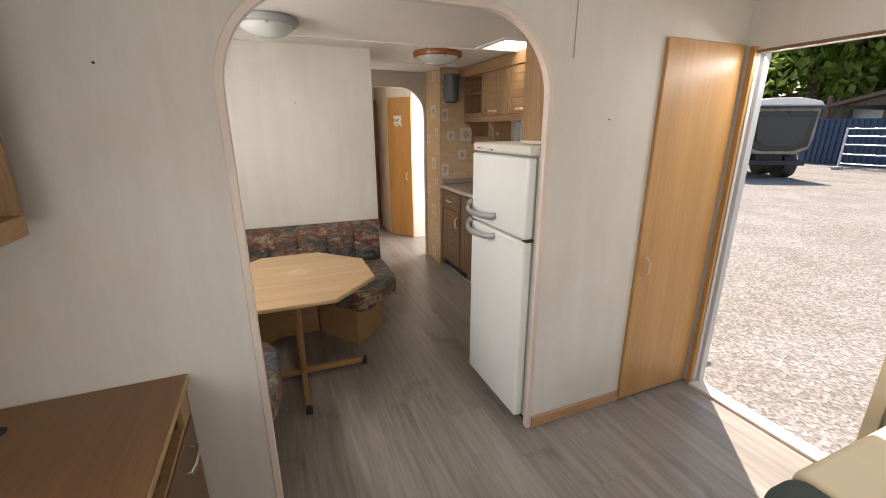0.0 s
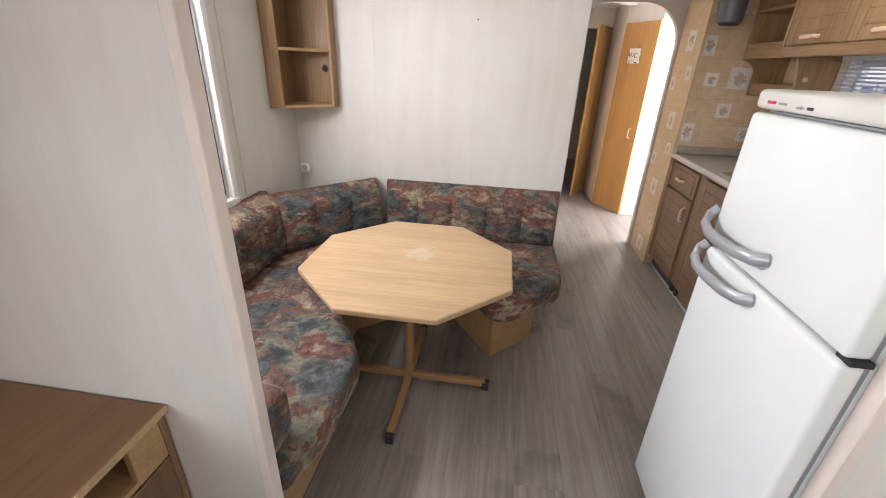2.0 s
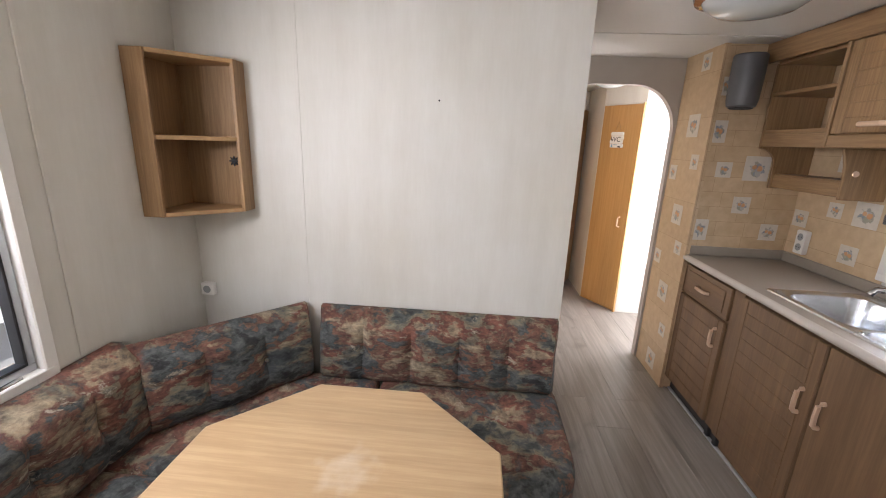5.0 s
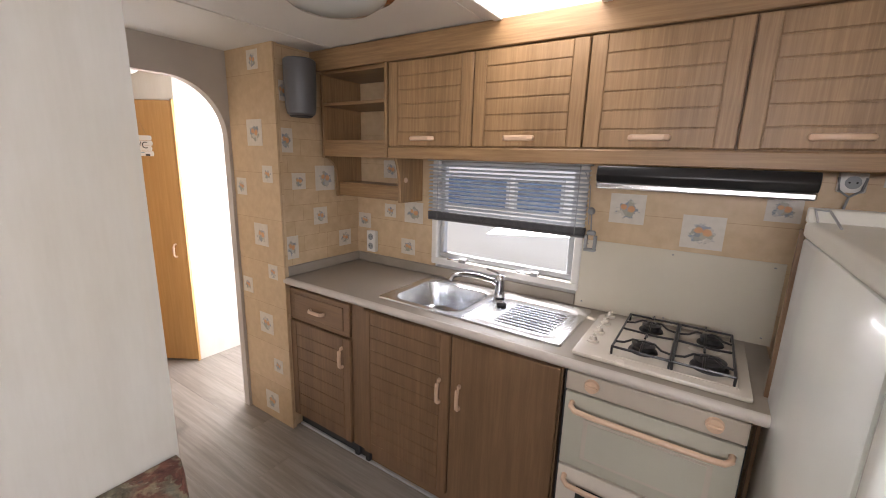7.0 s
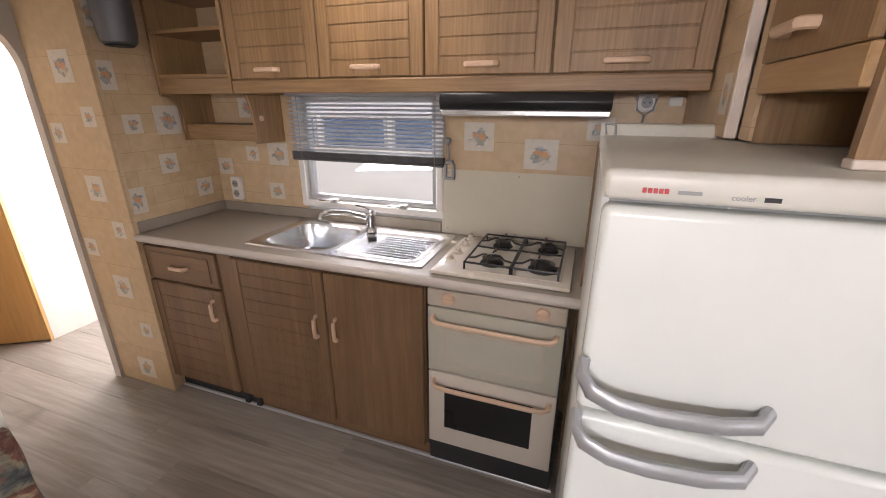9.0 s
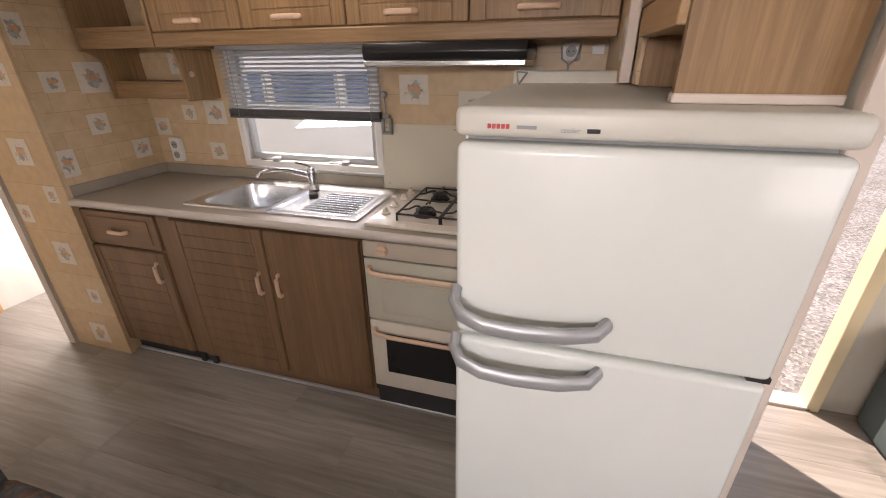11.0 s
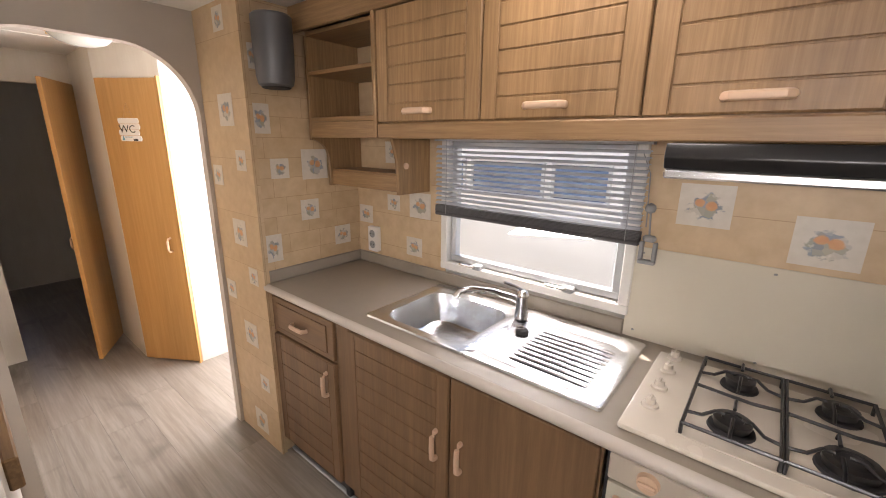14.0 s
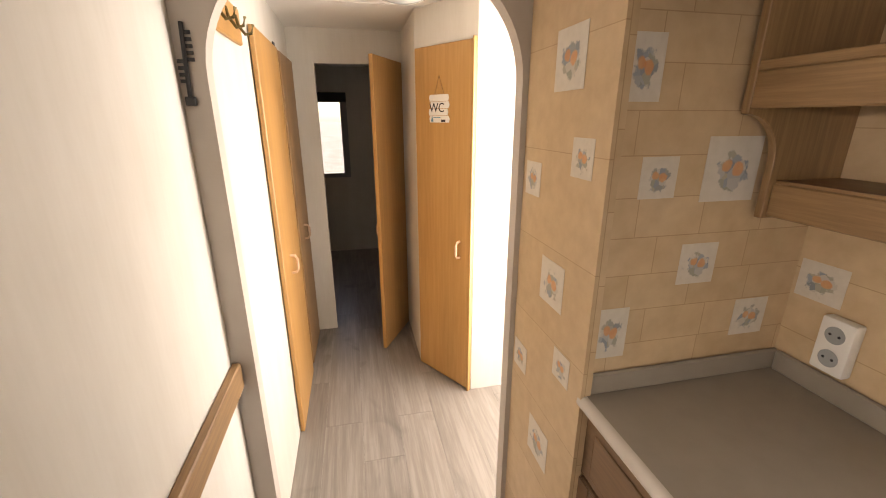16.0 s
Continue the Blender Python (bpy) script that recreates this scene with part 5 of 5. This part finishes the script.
for nm, loc in (("nail", (0.347, YP - 0.004, 1.655)), ("nail", (-0.265, YA - 0.004, 1.65)), ("nail", (1.53, YA - 0.004, 1.515))):
    n_ = bmesh.new()
    rod(n_, loc, (loc[0], loc[1] + 0.006, loc[2]), 0.004, 0.0025, 8)
    single("nail", n_, BLACKM, "small dark nail stuck in papered wall", "nail", "nails in the walls")
structure("trim_arch_wall_strip", B(1.31, 1.314, YA - 0.002, YA, 1.75, H), SEAL, "fine panel joint")

# ---- passage and hall ----
structure("rail_passage", B(0.92, 0.945, 3.95, Y2 - 0.002, 0.775, 0.855, 0.004), OAK_Y, "oak dado rail on the passage wall")
th = thing("wall_thermometer", (0.944, Y2, 1.55), "slim dark metal thermometer with small figures", "thermometer")
part("stem", tube([(0.938, Y2 - 0.006, 1.555), (0.945, Y2 - 0.006, 1.72)], 0.005, 8), BLACKM, th, "", True)
part("bulb", B(0.928, 0.95, Y2 - 0.012, Y2, 1.545, 1.565, 0.002), BLACKM, th)
for k in range(9):
    s = 1 if k < 5 else -1
    zz = 1.70 - 0.014 * k if k < 5 else 1.64 - 0.014 * (k - 5)
    part("figure", B(0.944 + 0.006 * s - 0.004, 0.944 + 0.016 * s, Y2 - 0.005, Y2 - 0.0005, zz - 0.004, zz + 0.004) if s > 0 else B(0.924, 0.936, Y2 - 0.005, Y2 - 0.0005, zz - 0.004, zz + 0.004), BLACKM, th)
hb = thing("coat_rack", (0.95, 5.15, 1.75), "beech board with four bent brass coat hooks", "coat rack")
part("board", B(0.946, 0.962, 4.93, 5.37, 1.75, 1.86, 0.004), DOORWOOD, hb)
for yy in (4.98, 5.09, 5.2, 5.31):
    part("hook", tube([(0.962, yy, 1.83), (0.968, yy, 1.80), (0.985, yy, 1.775), (1.005, yy, 1.78), (1.012, yy, 1.805)], 0.005, 8), plain("dark_brass", (0.16, 0.13, 0.06), 0.35, metal=0.9) if yy < 4.99 else bpy.data.materials["dark_brass"], hb, "bent brass hook", True)


def leaf(name, corners, z1, label, handle_at, thick=0.03, side=1, material=None):
    """A flush veneered door between two plan points, with a bow handle. side: which way the handle faces."""
    a, b = Vector((*corners[0], 0)), Vector((*corners[1], 0))
    d = (b - a).normalized()
    n = Vector((-d.y, d.x, 0)) * side
    m_ = Matrix(((d.x, n.x, 0, a.x), (d.y, n.y, 0, a.y), (0, 0, 1, 0), (0, 0, 0, 1)))
    L = (b - a).length
    t = thing(name, a, label, "door", "", "structure")
    bm = B(0, L, 0, thick, 0.012, z1, 0.003)
    bmesh.ops.transform(bm, matrix=m_, verts=bm.verts)
    bmesh.ops.recalc_face_normals(bm, faces=bm.faces)
    part("leaf", bm, material or DOORWOOD, t)
    u, z = handle_at
    bm = tube([(u, thick, z - 0.045), (u, thick + 0.02, z - 0.042), (u, thick + 0.03, z - 0.025), (u, thick + 0.03, z + 0.025), (u, thick + 0.02, z + 0.042), (u, thick, z + 0.045)], 0.007, 8)
    bmesh.ops.transform(bm, matrix=m_, verts=bm.verts)
    bmesh.ops.recalc_face_normals(bm, faces=bm.faces)
    part("handle", bm, PINKHANDLE, t, "pale bow handle", True)
    return t, m_, L


leaf("door_hall_first", ((0.95, 5.54), (0.95, 6.08)), 1.85, "closed flush beech-veneer cupboard door", (0.2, 0.84), 0.02, -1)
leaf("door_hall_second", ((0.947, 6.16), (0.955, 6.58)), 1.85, "brown flush cupboard door slightly ajar", (0.2, 0.84), 0.02, -1, OAK)
# matt black strip on the wall, put in as the gap's shade
structure("trim_door_gap", B(0.946, 0.952, 6.095, 6.14, 0.0, 1.88), BLACKM, "black strip for the shaded gap between the cupboard doors")
leaf("door_bedroom", ((1.44, 6.235), (1.645, 6.60)), 1.86, "half-open beech-veneer bedroom door", (0.06, 0.84), 0.025, 1)
wc, WM, WL = leaf("door_wc", ((1.66, 6.045), (1.875, 5.705)), 1.86, "closed beech-veneer toilet door with a hung sign", (0.335, 0.85), 0.02, -1)
edge_ = B(WL + 0.001, WL + 0.012, 0, 0.024, 0.0, 1.87, 0.002)
bmesh.ops.transform(edge_, matrix=WM, verts=edge_.verts)
bmesh.ops.recalc_face_normals(edge_, faces=edge_.faces)
part("edge_strip", edge_, DOORWOOD, wc)
sign = thing("wc_sign", WM @ Vector((0.185, 0.02, 1.5)), "white wooden plank sign with letters hung on a cord", "sign")


def on_door(bm):
    bmesh.ops.transform(bm, matrix=WM, verts=bm.verts)
    bmesh.ops.recalc_face_normals(bm, faces=bm.faces)
    return bm


for k, (o, w) in enumerate(((0.0, 0.064), (0.006, 0.062), (-0.004, 0.064), (0.003, 0.066))):
    z0 = 1.6 - 0.034 * k
    part("plank", on_door(prism([(0.185 + o - w, z0), (0.185 + o + w, z0), (0.185 + o + w + 0.006, z0 + 0.016), (0.185 + o + w, z0 + 0.032), (0.185 + o - w, z0 + 0.032), (0.185 + o - w - 0.004, z0 + 0.016)], "y", 0.021, 0.028, 0.001, 1)), WHITEPL, sign)
part("cord", on_door(tube([(0.15, 0.024, 1.62), (0.187, 0.024, 1.72), (0.225, 0.024, 1.62)], 0.002, 6)), TUBE, sign)
lm = WM @ Matrix.Translation((0.175, 0.0288, 1.567)) @ Matrix(((1, 0, 0, 0), (0, 0, 1, 0), (0, 1, 0, 0), (0, 0, 0, 1)))
lettering("letters", "WC", 0.062, lm, BLACKM, sign, "black painted letters")
part("painted_mark", on_door(prism([(0.13, 1.502), (0.15, 1.502), (0.14, 1.53)], "y", 0.028, 0.029)), plain("blue_paint", (0.12, 0.3, 0.4), 0.6), sign)
part("painted_mark", on_door(B(0.15, 0.2, 0.028, 0.029, 1.52, 1.524)), bpy.data.materials["blue_paint"], sign)
part("painted_mark", on_door(B(0.205, 0.235, 0.028, 0.029, 1.5, 1.512)), BLACKM, sign)
bwin = thing("window_bedroom", (1.03, YEND, 0.9), "dark-framed bedroom window with a lowered black shade", "", "", "structure")
fr = B(0.8, 1.27, YEND - 0.02, YEND + 0.03, 0.88, 0.93, 0.003)
box(fr, 0.8, 1.27, YEND - 0.02, YEND + 0.03, 1.73, 1.78, 0.003)
box(fr, 0.8, 0.85, YEND - 0.019, YEND + 0.03, 0.92, 1.74, 0.003)
box(fr, 1.2, 1.27, YEND - 0.019, YEND + 0.03, 0.92, 1.74, 0.003)
part("window_frame", fr, SEAL, bwin)
part("shade", B(0.8, 1.27, YEND - 0.05, YEND - 0.021, 1.69, 1.79, 0.006), BLACKM, bwin)
# hall outer door frame
structure("trim_hall_door", frame_x(XR - 0.01, XR + 0.065, 4.97, 5.65, -0.04, 1.88, 0.03), WHITEPL, "white frame of the open hall door")

# ---- lounge ----
leaf("door_closet", ((1.805, YA + 0.004), (2.314, YA + 0.004)), 1.86, "flush beech-veneer closet door beside the entrance", (0.045, 0.8), 0.022, -1)
structure("baseboard_arch", B(1.228, 1.8, YA - 0.014, YA, 0.0, 0.062, 0.003), SKIRT, "wooden baseboard")
df = thing("door_entrance_frame", (XR, 1.43, 0), "wooden entrance door frame with a metal edge", "door frame", "", "structure")
part("jamb", B(XR - 0.018, XR + 0.01, DOOR_Y1, DOOR_Y1 + 0.028, 0, DOOR_Z + 0.03, 0.003), DOORWOOD, df)
part("head", B(XR - 0.008, XR + 0.01, DOOR_Y0, DOOR_Y1, DOOR_Z - 0.002, DOOR_Z + 0.012, 0.003), OAK_LOW_Y, df)
part("sill", B(XR - 0.03, XR + 0.062, DOOR_Y0, DOOR_Y1, -0.01, 0.018, 0.003), TRIM, df)
part("metal_edge", B(XR + 0.03, XR + 0.075, DOOR_Y1 - 0.02, DOOR_Y1 + 0.01, -0.03, DOOR_Z + 0.01, 0.003), ALU, df, "aluminium door edge")
part("jamb", B(XR - 0.03, XR + 0.06, DOOR_Y0 - 0.03, DOOR_Y0 + 0.02, 0, DOOR_Z, 0.003), CREAM, df)
desk = thing("sideboard", (-0.47, 1.4, 0), "brown laminate sideboard with an open slot above its doors", "sideboard")
part("top", B(XL + 0.002, -0.2, 0.5, YA - 0.003, 0.66, 0.682, 0.002), DESK, desk)
part("front_edge", B(-0.2, -0.197, 0.5, YA - 0.003, 0.662, 0.681), TABLETOP, desk, "pale front edging")
part("side", B(XL + 0.002, -0.212, YA - 0.022, YA - 0.004, 0.0, 0.66), DESK, desk)
part("end_block", B(-0.232, -0.212, 1.765, YA - 0.022, 0.535, 0.66, 0.002), OAK_X, desk)
part("slot_board", B(XL + 0.002, -0.215, 0.5, YA - 0.022, 0.535, 0.55), OAK_X, desk)
part("back", B(XL + 0.002, XL + 0.02, 0.5, YA - 0.022, 0.0, 0.66), DESK, desk)
for a, b in ((0.52, 1.18), (1.185, YA - 0.024)):
    d = part("door", B(-0.226, -0.208, a, b, 0.06, 0.532, 0.003), OAK_LOW, desk)
    part("handle", tube([(-0.208, b - 0.2, 0.46), (-0.19, b - 0.2, 0.46), (-0.184, b - 0.17, 0.46), (-0.184, b - 0.1, 0.46), (-0.19, b - 0.07, 0.46), (-0.208, b - 0.07, 0.46)], 0.006, 8), CHROME, d, "chrome handle", True)
part("cable_hole", lathe([(0.028, 0), (0.028, 0.0015), (0.002, 0.0015)], (-0.64, 1.74, 0.682), 18), BLACKM, desk)
ws = thing("wall_shelf_cabinet", (-0.6, 1.4, 1.22), "open oak wall cabinet with one shelf", "shelf")
part("bottom", B(XL + 0.002, -0.45, 0.8, 1.765, 1.22, 1.272, 0.002), OAK_X, ws)
part("shelf_board", B(XL + 0.002, -0.455, 0.8, 1.744, 1.515, 1.556, 0.002), OAK_X, ws)
part("side", B(XL + 0.002, -0.45, 1.745, 1.765, 1.272, 2.0, 0.002), OAK, ws)
part("back", B(XL + 0.002, XL + 0.012, 0.8, 1.744, 1.272, 2.0), OAK, ws)
part("top", B(XL + 0.002, -0.45, 0.8, 1.765, 2.0, 2.03, 0.002), OAK, ws)
sofa = thing("sofa", (1.85, 0.5, 0), "dark teal sofa end with a cream seat by the entrance", "sofa")
part("base", B(1.42, 2.3, -0.6, 0.9, 0.0, 0.4, 0.03, 3), TEAL, sofa, "", True)
part("seat", B(1.48, 2.3, -0.6, 0.93, 0.405, 0.5, 0.03, 3), CREAM, sofa, "cream seat pad", True)
part("armrest", B(1.33, 1.5, 0.2, 0.93, 0.0, 0.51, 0.06, 5), TEAL, sofa, "", True)
# big lounge window behind, unseen and assumed, to let in light
swin = thing("window_lounge", (XL, -0.15, 0.8), "large lounge window, assumed and out of view", "", "", "structure")
part("window_frame", frame_x(XL - 0.062, XL + 0.01, -1.22, 0.92, 0.78, 1.77, 0.04), WHITEPL, swin)

# ---- outside ----
GZ = -0.55
single("ground", B(-400, 400, -400, 400, GZ - 0.3, GZ), GRAVEL, "pale gravel yard", "ground", "", "structure")
SIDING = plain("white_siding", (0.78, 0.78, 0.76), 0.5, vary=0.04)
CORAL = plain("coral_frame", (0.66, 0.36, 0.31), 0.5)
# the sky's reflection is painted in as the glass's pale blue colour
SKYGLASS = plain("painted_sky_glass", (0.36, 0.5, 0.54), 0.15, relief=0)
van = thing("neighbour_caravan", (-4.5, 4, GZ), "white lapped-board caravan with a coral-framed window", "caravan")
part("wall", B(-5.8, -3.36, -4, 12, -0.1, 2.15, 0.03), SIDING, van)
for k in range(15):
    part("board", prism([(-3.36, -0.1 + 0.15 * k), (-3.355, -0.1 + 0.15 * k), (-3.36, 0.05 + 0.15 * k)], "y", -4, 12), SIDING, van)
part("roof", prism([(-6.0, 2.15), (-3.25, 2.15), (-4.5, 2.3)], "y", -4.1, 12.1), SIDING, van)
part("skirt", B(-5.6, -3.5, -3.9, 11.9, GZ, -0.1), SEAL, van)


def van_window(y0, y1, z0, z1, frame_mat):
    w = part("window", B(-3.33, -3.3, y0, y1, z0, z1), SKYGLASS, van)
    part("frame", frame_x(-3.34, -3.28, y0 - 0.05, y1 + 0.05, z0 - 0.05, z1 + 0.05, 0.06), frame_mat, w)
    part("mullion", B(-3.31, -3.282, y0 + 0.16, y0 + 0.21, z0, z1), frame_mat, w)


van_window(2.95, 3.67, 0.58, 1.55, CORAL)
part("vent", B(-3.33, -3.29, 4.4, 4.6, 1.5, 1.6, 0.01), WHITEPL, van)
van_window(4.62, 5.4, 0.6, 1.9, SIDING)
part("downpipe", rod(bmesh.new(), (-3.27, 5.0, GZ + 0.8), (-3.27, 5.0, 2.15), 0.04), SEAL, van)

truck = thing("dump_truck", (20.5, 12.2, GZ), "dark tipper truck parked on the gravel", "truck")
TM = pose(18.6, 10.7, GZ, 0, 0, -28)


def tr(bm):
    bmesh.ops.transform(bm, matrix=TM, verts=bm.verts)
    return bm


NAVY = plain("dark_tarpaulin", (0.025, 0.027, 0.03), 0.35)
part("tipper_body", tr(prism([(-1.2, 1.2), (-1.3, 1.6), (-1.32, 2.75), (1.32, 2.75), (1.3, 1.6), (1.2, 1.2), (0.7, 0.98), (-0.7, 0.98)], "y", 0.0, 5.2, 0.04)), plain("worn_grey_paint", (0.24, 0.22, 0.19), 0.45, vary=0.2), truck)
part("tailgate", tr(prism([(-1.1, 1.3), (-1.2, 2.6), (1.2, 2.6), (1.1, 1.3), (0.6, 1.12), (-0.6, 1.12)], "y", -0.08, 0.0, 0.02)), BLACK, truck)
part("rim", tr(B(-1.4, 1.4, -0.2, 5.3, 2.72, 2.8, 0.03)), NAVY, truck)
part("rolled_cover", tr(prism([(-1.38, 2.8), (-1.2, 2.98), (-0.5, 3.1), (0.5, 3.1), (1.2, 2.98), (1.38, 2.8)], "y", -0.1, 5.2, 0.03)), WHITEPL, truck, "pale cover over the load bed")
part("tailgate_panel", tr(prism([(-0.85, 1.5), (-0.95, 2.4), (0.95, 2.4), (0.85, 1.5), (0.5, 1.3), (-0.5, 1.3)], "y", -0.12, -0.08, 0.015)), NAVY, truck)
part("cab", tr(B(-1.25, 1.25, 5.5, 7.2, 0.9, 2.9, 0.12, 3)), WHITEPL, truck)
part("chassis", tr(B(-0.5, 0.5, 0.3, 7.0, 0.65, 0.95)), BLACKM, truck)
part("bumper", tr(B(-1.2, 1.2, 0.0, 0.15, 0.55, 0.75, 0.02)), BLACKM, truck)
for sx in (-1, 1):
    for yy in (0.9, 2.2, 6.3):
        bm = bmesh.new()
        rod(bm, (sx * 0.75, yy, 0.5), (sx * 1.22, yy, 0.5), 0.5, seg=24)
        w = part("wheel", tr(bm), BLACKM, truck, "black rubber tyre", True)
        bm = bmesh.new()
        rod(bm, (sx * 1.2, yy, 0.5), (sx * 1.25, yy, 0.5), 0.26, seg=18)
        part("rim", tr(bm), SEAL, w)
cont = thing("shipping_container", (33, 13.5, GZ), "dark blue steel container with corrugated sides", "container")
CB = plain("container_blue", (0.02, 0.05, 0.1), 0.5)
part("shell", B(29.0, 35, 9.0, 15.2, GZ, 1.9), CB, cont)
for k in range(24):
    part("corrugation", B(28.94, 29.0, 9.1 + k * 0.25, 9.22 + k * 0.25, GZ + 0.1, 1.85), CB, cont)
shed = thing("open_shed", (36, 9, GZ), "brown timber shed with a pitched roof", "shed")
ROOF = plain("brown_roof", (0.12, 0.075, 0.05), 0.8)
part("roof", prism([(5.0, 5.0), (6.0, 5.0), (15.0, 2.7), (15.0, 2.5), (6.0, 4.8), (5.0, 4.8)], "x", 30, 44), ROOF, shed)
for yy in (6.4, 10.5, 15.0):
    part("post", B(30.3, 30.5, yy - 0.1, yy + 0.1, GZ, 3.2), ROOF, shed)
part("gable", prism([(6.0, 2.6), (6.0, 4.7), (14.6, 2.6)], "x", 30.6, 30.7), LIMB, shed)
hall_b = thing("pale_hall", (45, 22, GZ), "pale industrial hall behind the yard", "building")
part("wall", B(52, 60, 20, 34, GZ, 3.6), SIDING, hall_b)
part("roof", prism([(19.5, 3.6), (27, 5.2), (34.5, 3.6)], "x", 51.5, 60.5), plain("tile_red", (0.3, 0.14, 0.1), 0.8), hall_b)
fence = thing("mesh_fence", (26, 9, GZ), "galvanised wire site fence on concrete feet", "fence")
for k in range(4):
    yy = 11.9 - 2.2 * k
    part("post", rod(bmesh.new(), (26, yy, GZ), (26, yy, GZ + 2.0), 0.05, seg=8), ALU, fence)
    part("foot", B(25.7, 26.3, yy - 0.12, yy + 0.12, GZ, GZ + 0.14, 0.02), SEAL, fence)
for zz in (0.3, 0.75, 1.2, 1.6, 1.95):
    part("rail", rod(bmesh.new(), (26, 11.9, GZ + zz), (26, 5.3, GZ + zz), 0.022, seg=6), ALU, fence)


def leaf_mat(name, a, b):
    def build(nt, bs):
        g = nt.nodes.new("ShaderNodeNewGeometry")
        c = ramp(nt, g.outputs["Random Per Island"], [(0, a), (1, b)])
        nt.links.new(c, bs.inputs["Base Color"])
        bs.inputs["Roughness"].default_value = 0.6
        tl, mx = nt.nodes.new("ShaderNodeBsdfTranslucent"), nt.nodes.new("ShaderNodeMixShader")
        mx.inputs[0].default_value = 0.62
        nt.links.new(c, tl.inputs["Color"])
        nt.links.new(bs.outputs[0], mx.inputs[1])
        nt.links.new(tl.outputs[0], mx.inputs[2])
        nt.links.new(mx.outputs[0], nt.nodes["Material Output"].inputs["Surface"])
    return mat(name, build)


LEAF = leaf_mat("leaf_green", (0.15, 0.26, 0.045), (0.45, 0.54, 0.13))


def tree(seed):
    rnd = random.Random(seed)
    t = thing("broadleaf_tree", (0, 0, 0), "tall leafy green tree behind the yard", "tree", "trees behind the yard")
    bm = bmesh.new()
    rod(bm, (0, 0, 0), (0.2, 0.1, 4.5), 0.35, 0.2, 9)
    for k in range(6):
        a = k * 1.05 + rnd.random()
        rod(bm, (0.15, 0.1, 2.8 + 0.3 * k), (2.2 * math.cos(a), 2.2 * math.sin(a), 5.5 + 0.4 * k), 0.13, 0.04, 6)
    part("trunk", bm, LIMB, t)
    vs, fs = [], []
    blobs = [(rnd.gauss(0, 1.7), rnd.gauss(0, 1.7), rnd.uniform(2.6, 9.0), rnd.uniform(0.8, 1.7)) for _ in range(26)]
    for bx, by, bz, br in blobs:
        for _ in range(130):
            d = Vector((rnd.gauss(0, 1), rnd.gauss(0, 1), rnd.gauss(0, 0.8))).normalized() * br * rnd.uniform(0.6, 1.08)
            p = Vector((bx, by, bz)) + d
            q = Euler((rnd.uniform(0, 6.3), rnd.uniform(0, 6.3), rnd.uniform(0, 6.3))).to_matrix()
            s = rnd.uniform(0.12, 0.26)
            n0 = len(vs)
            vs += [tuple(p + q @ Vector(c) * s) for c in ((-1, 0, 0), (0, -0.55, 0.1), (1, 0, 0), (0, 0.55, 0.1))]
            fs.append((n0, n0 + 1, n0 + 2, n0 + 3))
    me = bpy.data.meshes.new("crown")
    me.from_pydata(vs, [], fs)
    me.materials.append(LEAF)
    cr = new("crown", me)
    cr.parent = t
    tagged(cr, "", "", "", "stuff")
    return t


t1, t2 = tree(3), tree(8)
rnd = random.Random(5)
for k in range(22):
    src = (t1, t2)[k % 2]
    x, y = 44 + rnd.uniform(-3, 10) + (k % 3) * 3, 2 + 2.6 * k + rnd.uniform(-1, 1)
    if y > 12:
        x = max(x, 50)
    m = pose(x, y, GZ, 0, 0, rnd.uniform(0, 360)) @ Matrix.Scale(rnd.uniform(1.2, 1.7), 4)
    if k < 2:
        src.matrix_basis = m
    else:
        copy_thing(src, m)
# invented shed: its shaded white side stands in for the washed-out outdoors
hut = thing("white_shed", (4.0, 5.5, GZ), "invented white shed that gives the kitchen window its pale view", "shed")
part("body", B(3.6, 4.4, 3.5, 7.8, GZ, 1.72, 0.02, 2), SIDING, hut)
part("roof", B(3.56, 4.44, 3.47, 7.83, 1.721, 1.78, 0.01), SIDING, hut)
# blue panes made up for the bluish dark band behind the blind
NIGHTGLASS = plain("dark_blue_glass", (0.1, 0.16, 0.27), 0.12, relief=0)
for a, b in ((3.6, 3.95), (4.05, 4.62), (4.72, 5.3), (5.4, 6.2)):
    w = part("window", B(3.585, 3.6, a, b, 1.16, 1.38, 0.004), NIGHTGLASS, hut)
    part("frame", frame_x(3.578, 3.598, a - 0.025, b + 0.025, 1.135, 1.405, 0.025), ALU, w)

# ---- floor planks ----
PW, PL = 0.187, 1.28
rnd = random.Random(11)
fl = OB["floor"]
x = XL - 0.05
col = 0
while x < XR + 0.04:
    xb = min(x + PW, XR + 0.05)
    y = Y0 - rnd.uniform(0, PL)
    while y < YEND:
        a, b = max(y, Y0), min(y + PL, YEND)
        if b - a > 0.02:
            bm = B(x + 0.0002 - (x + xb) / 2, xb - 0.0002 - (x + xb) / 2, a + 0.0002 - (a + b) / 2, b - 0.0002 - (a + b) / 2, -0.008, 0, 0.0007)
            me = bpy.data.meshes.new("plank")
            bm.to_mesh(me)
            bm.free()
            me.materials.append(FLOOR)
            ob = new("plank", me)
            ob.location = ((x + xb) / 2, (a + b) / 2, 0)
            ob.parent = fl
        y += PL
    x += PW
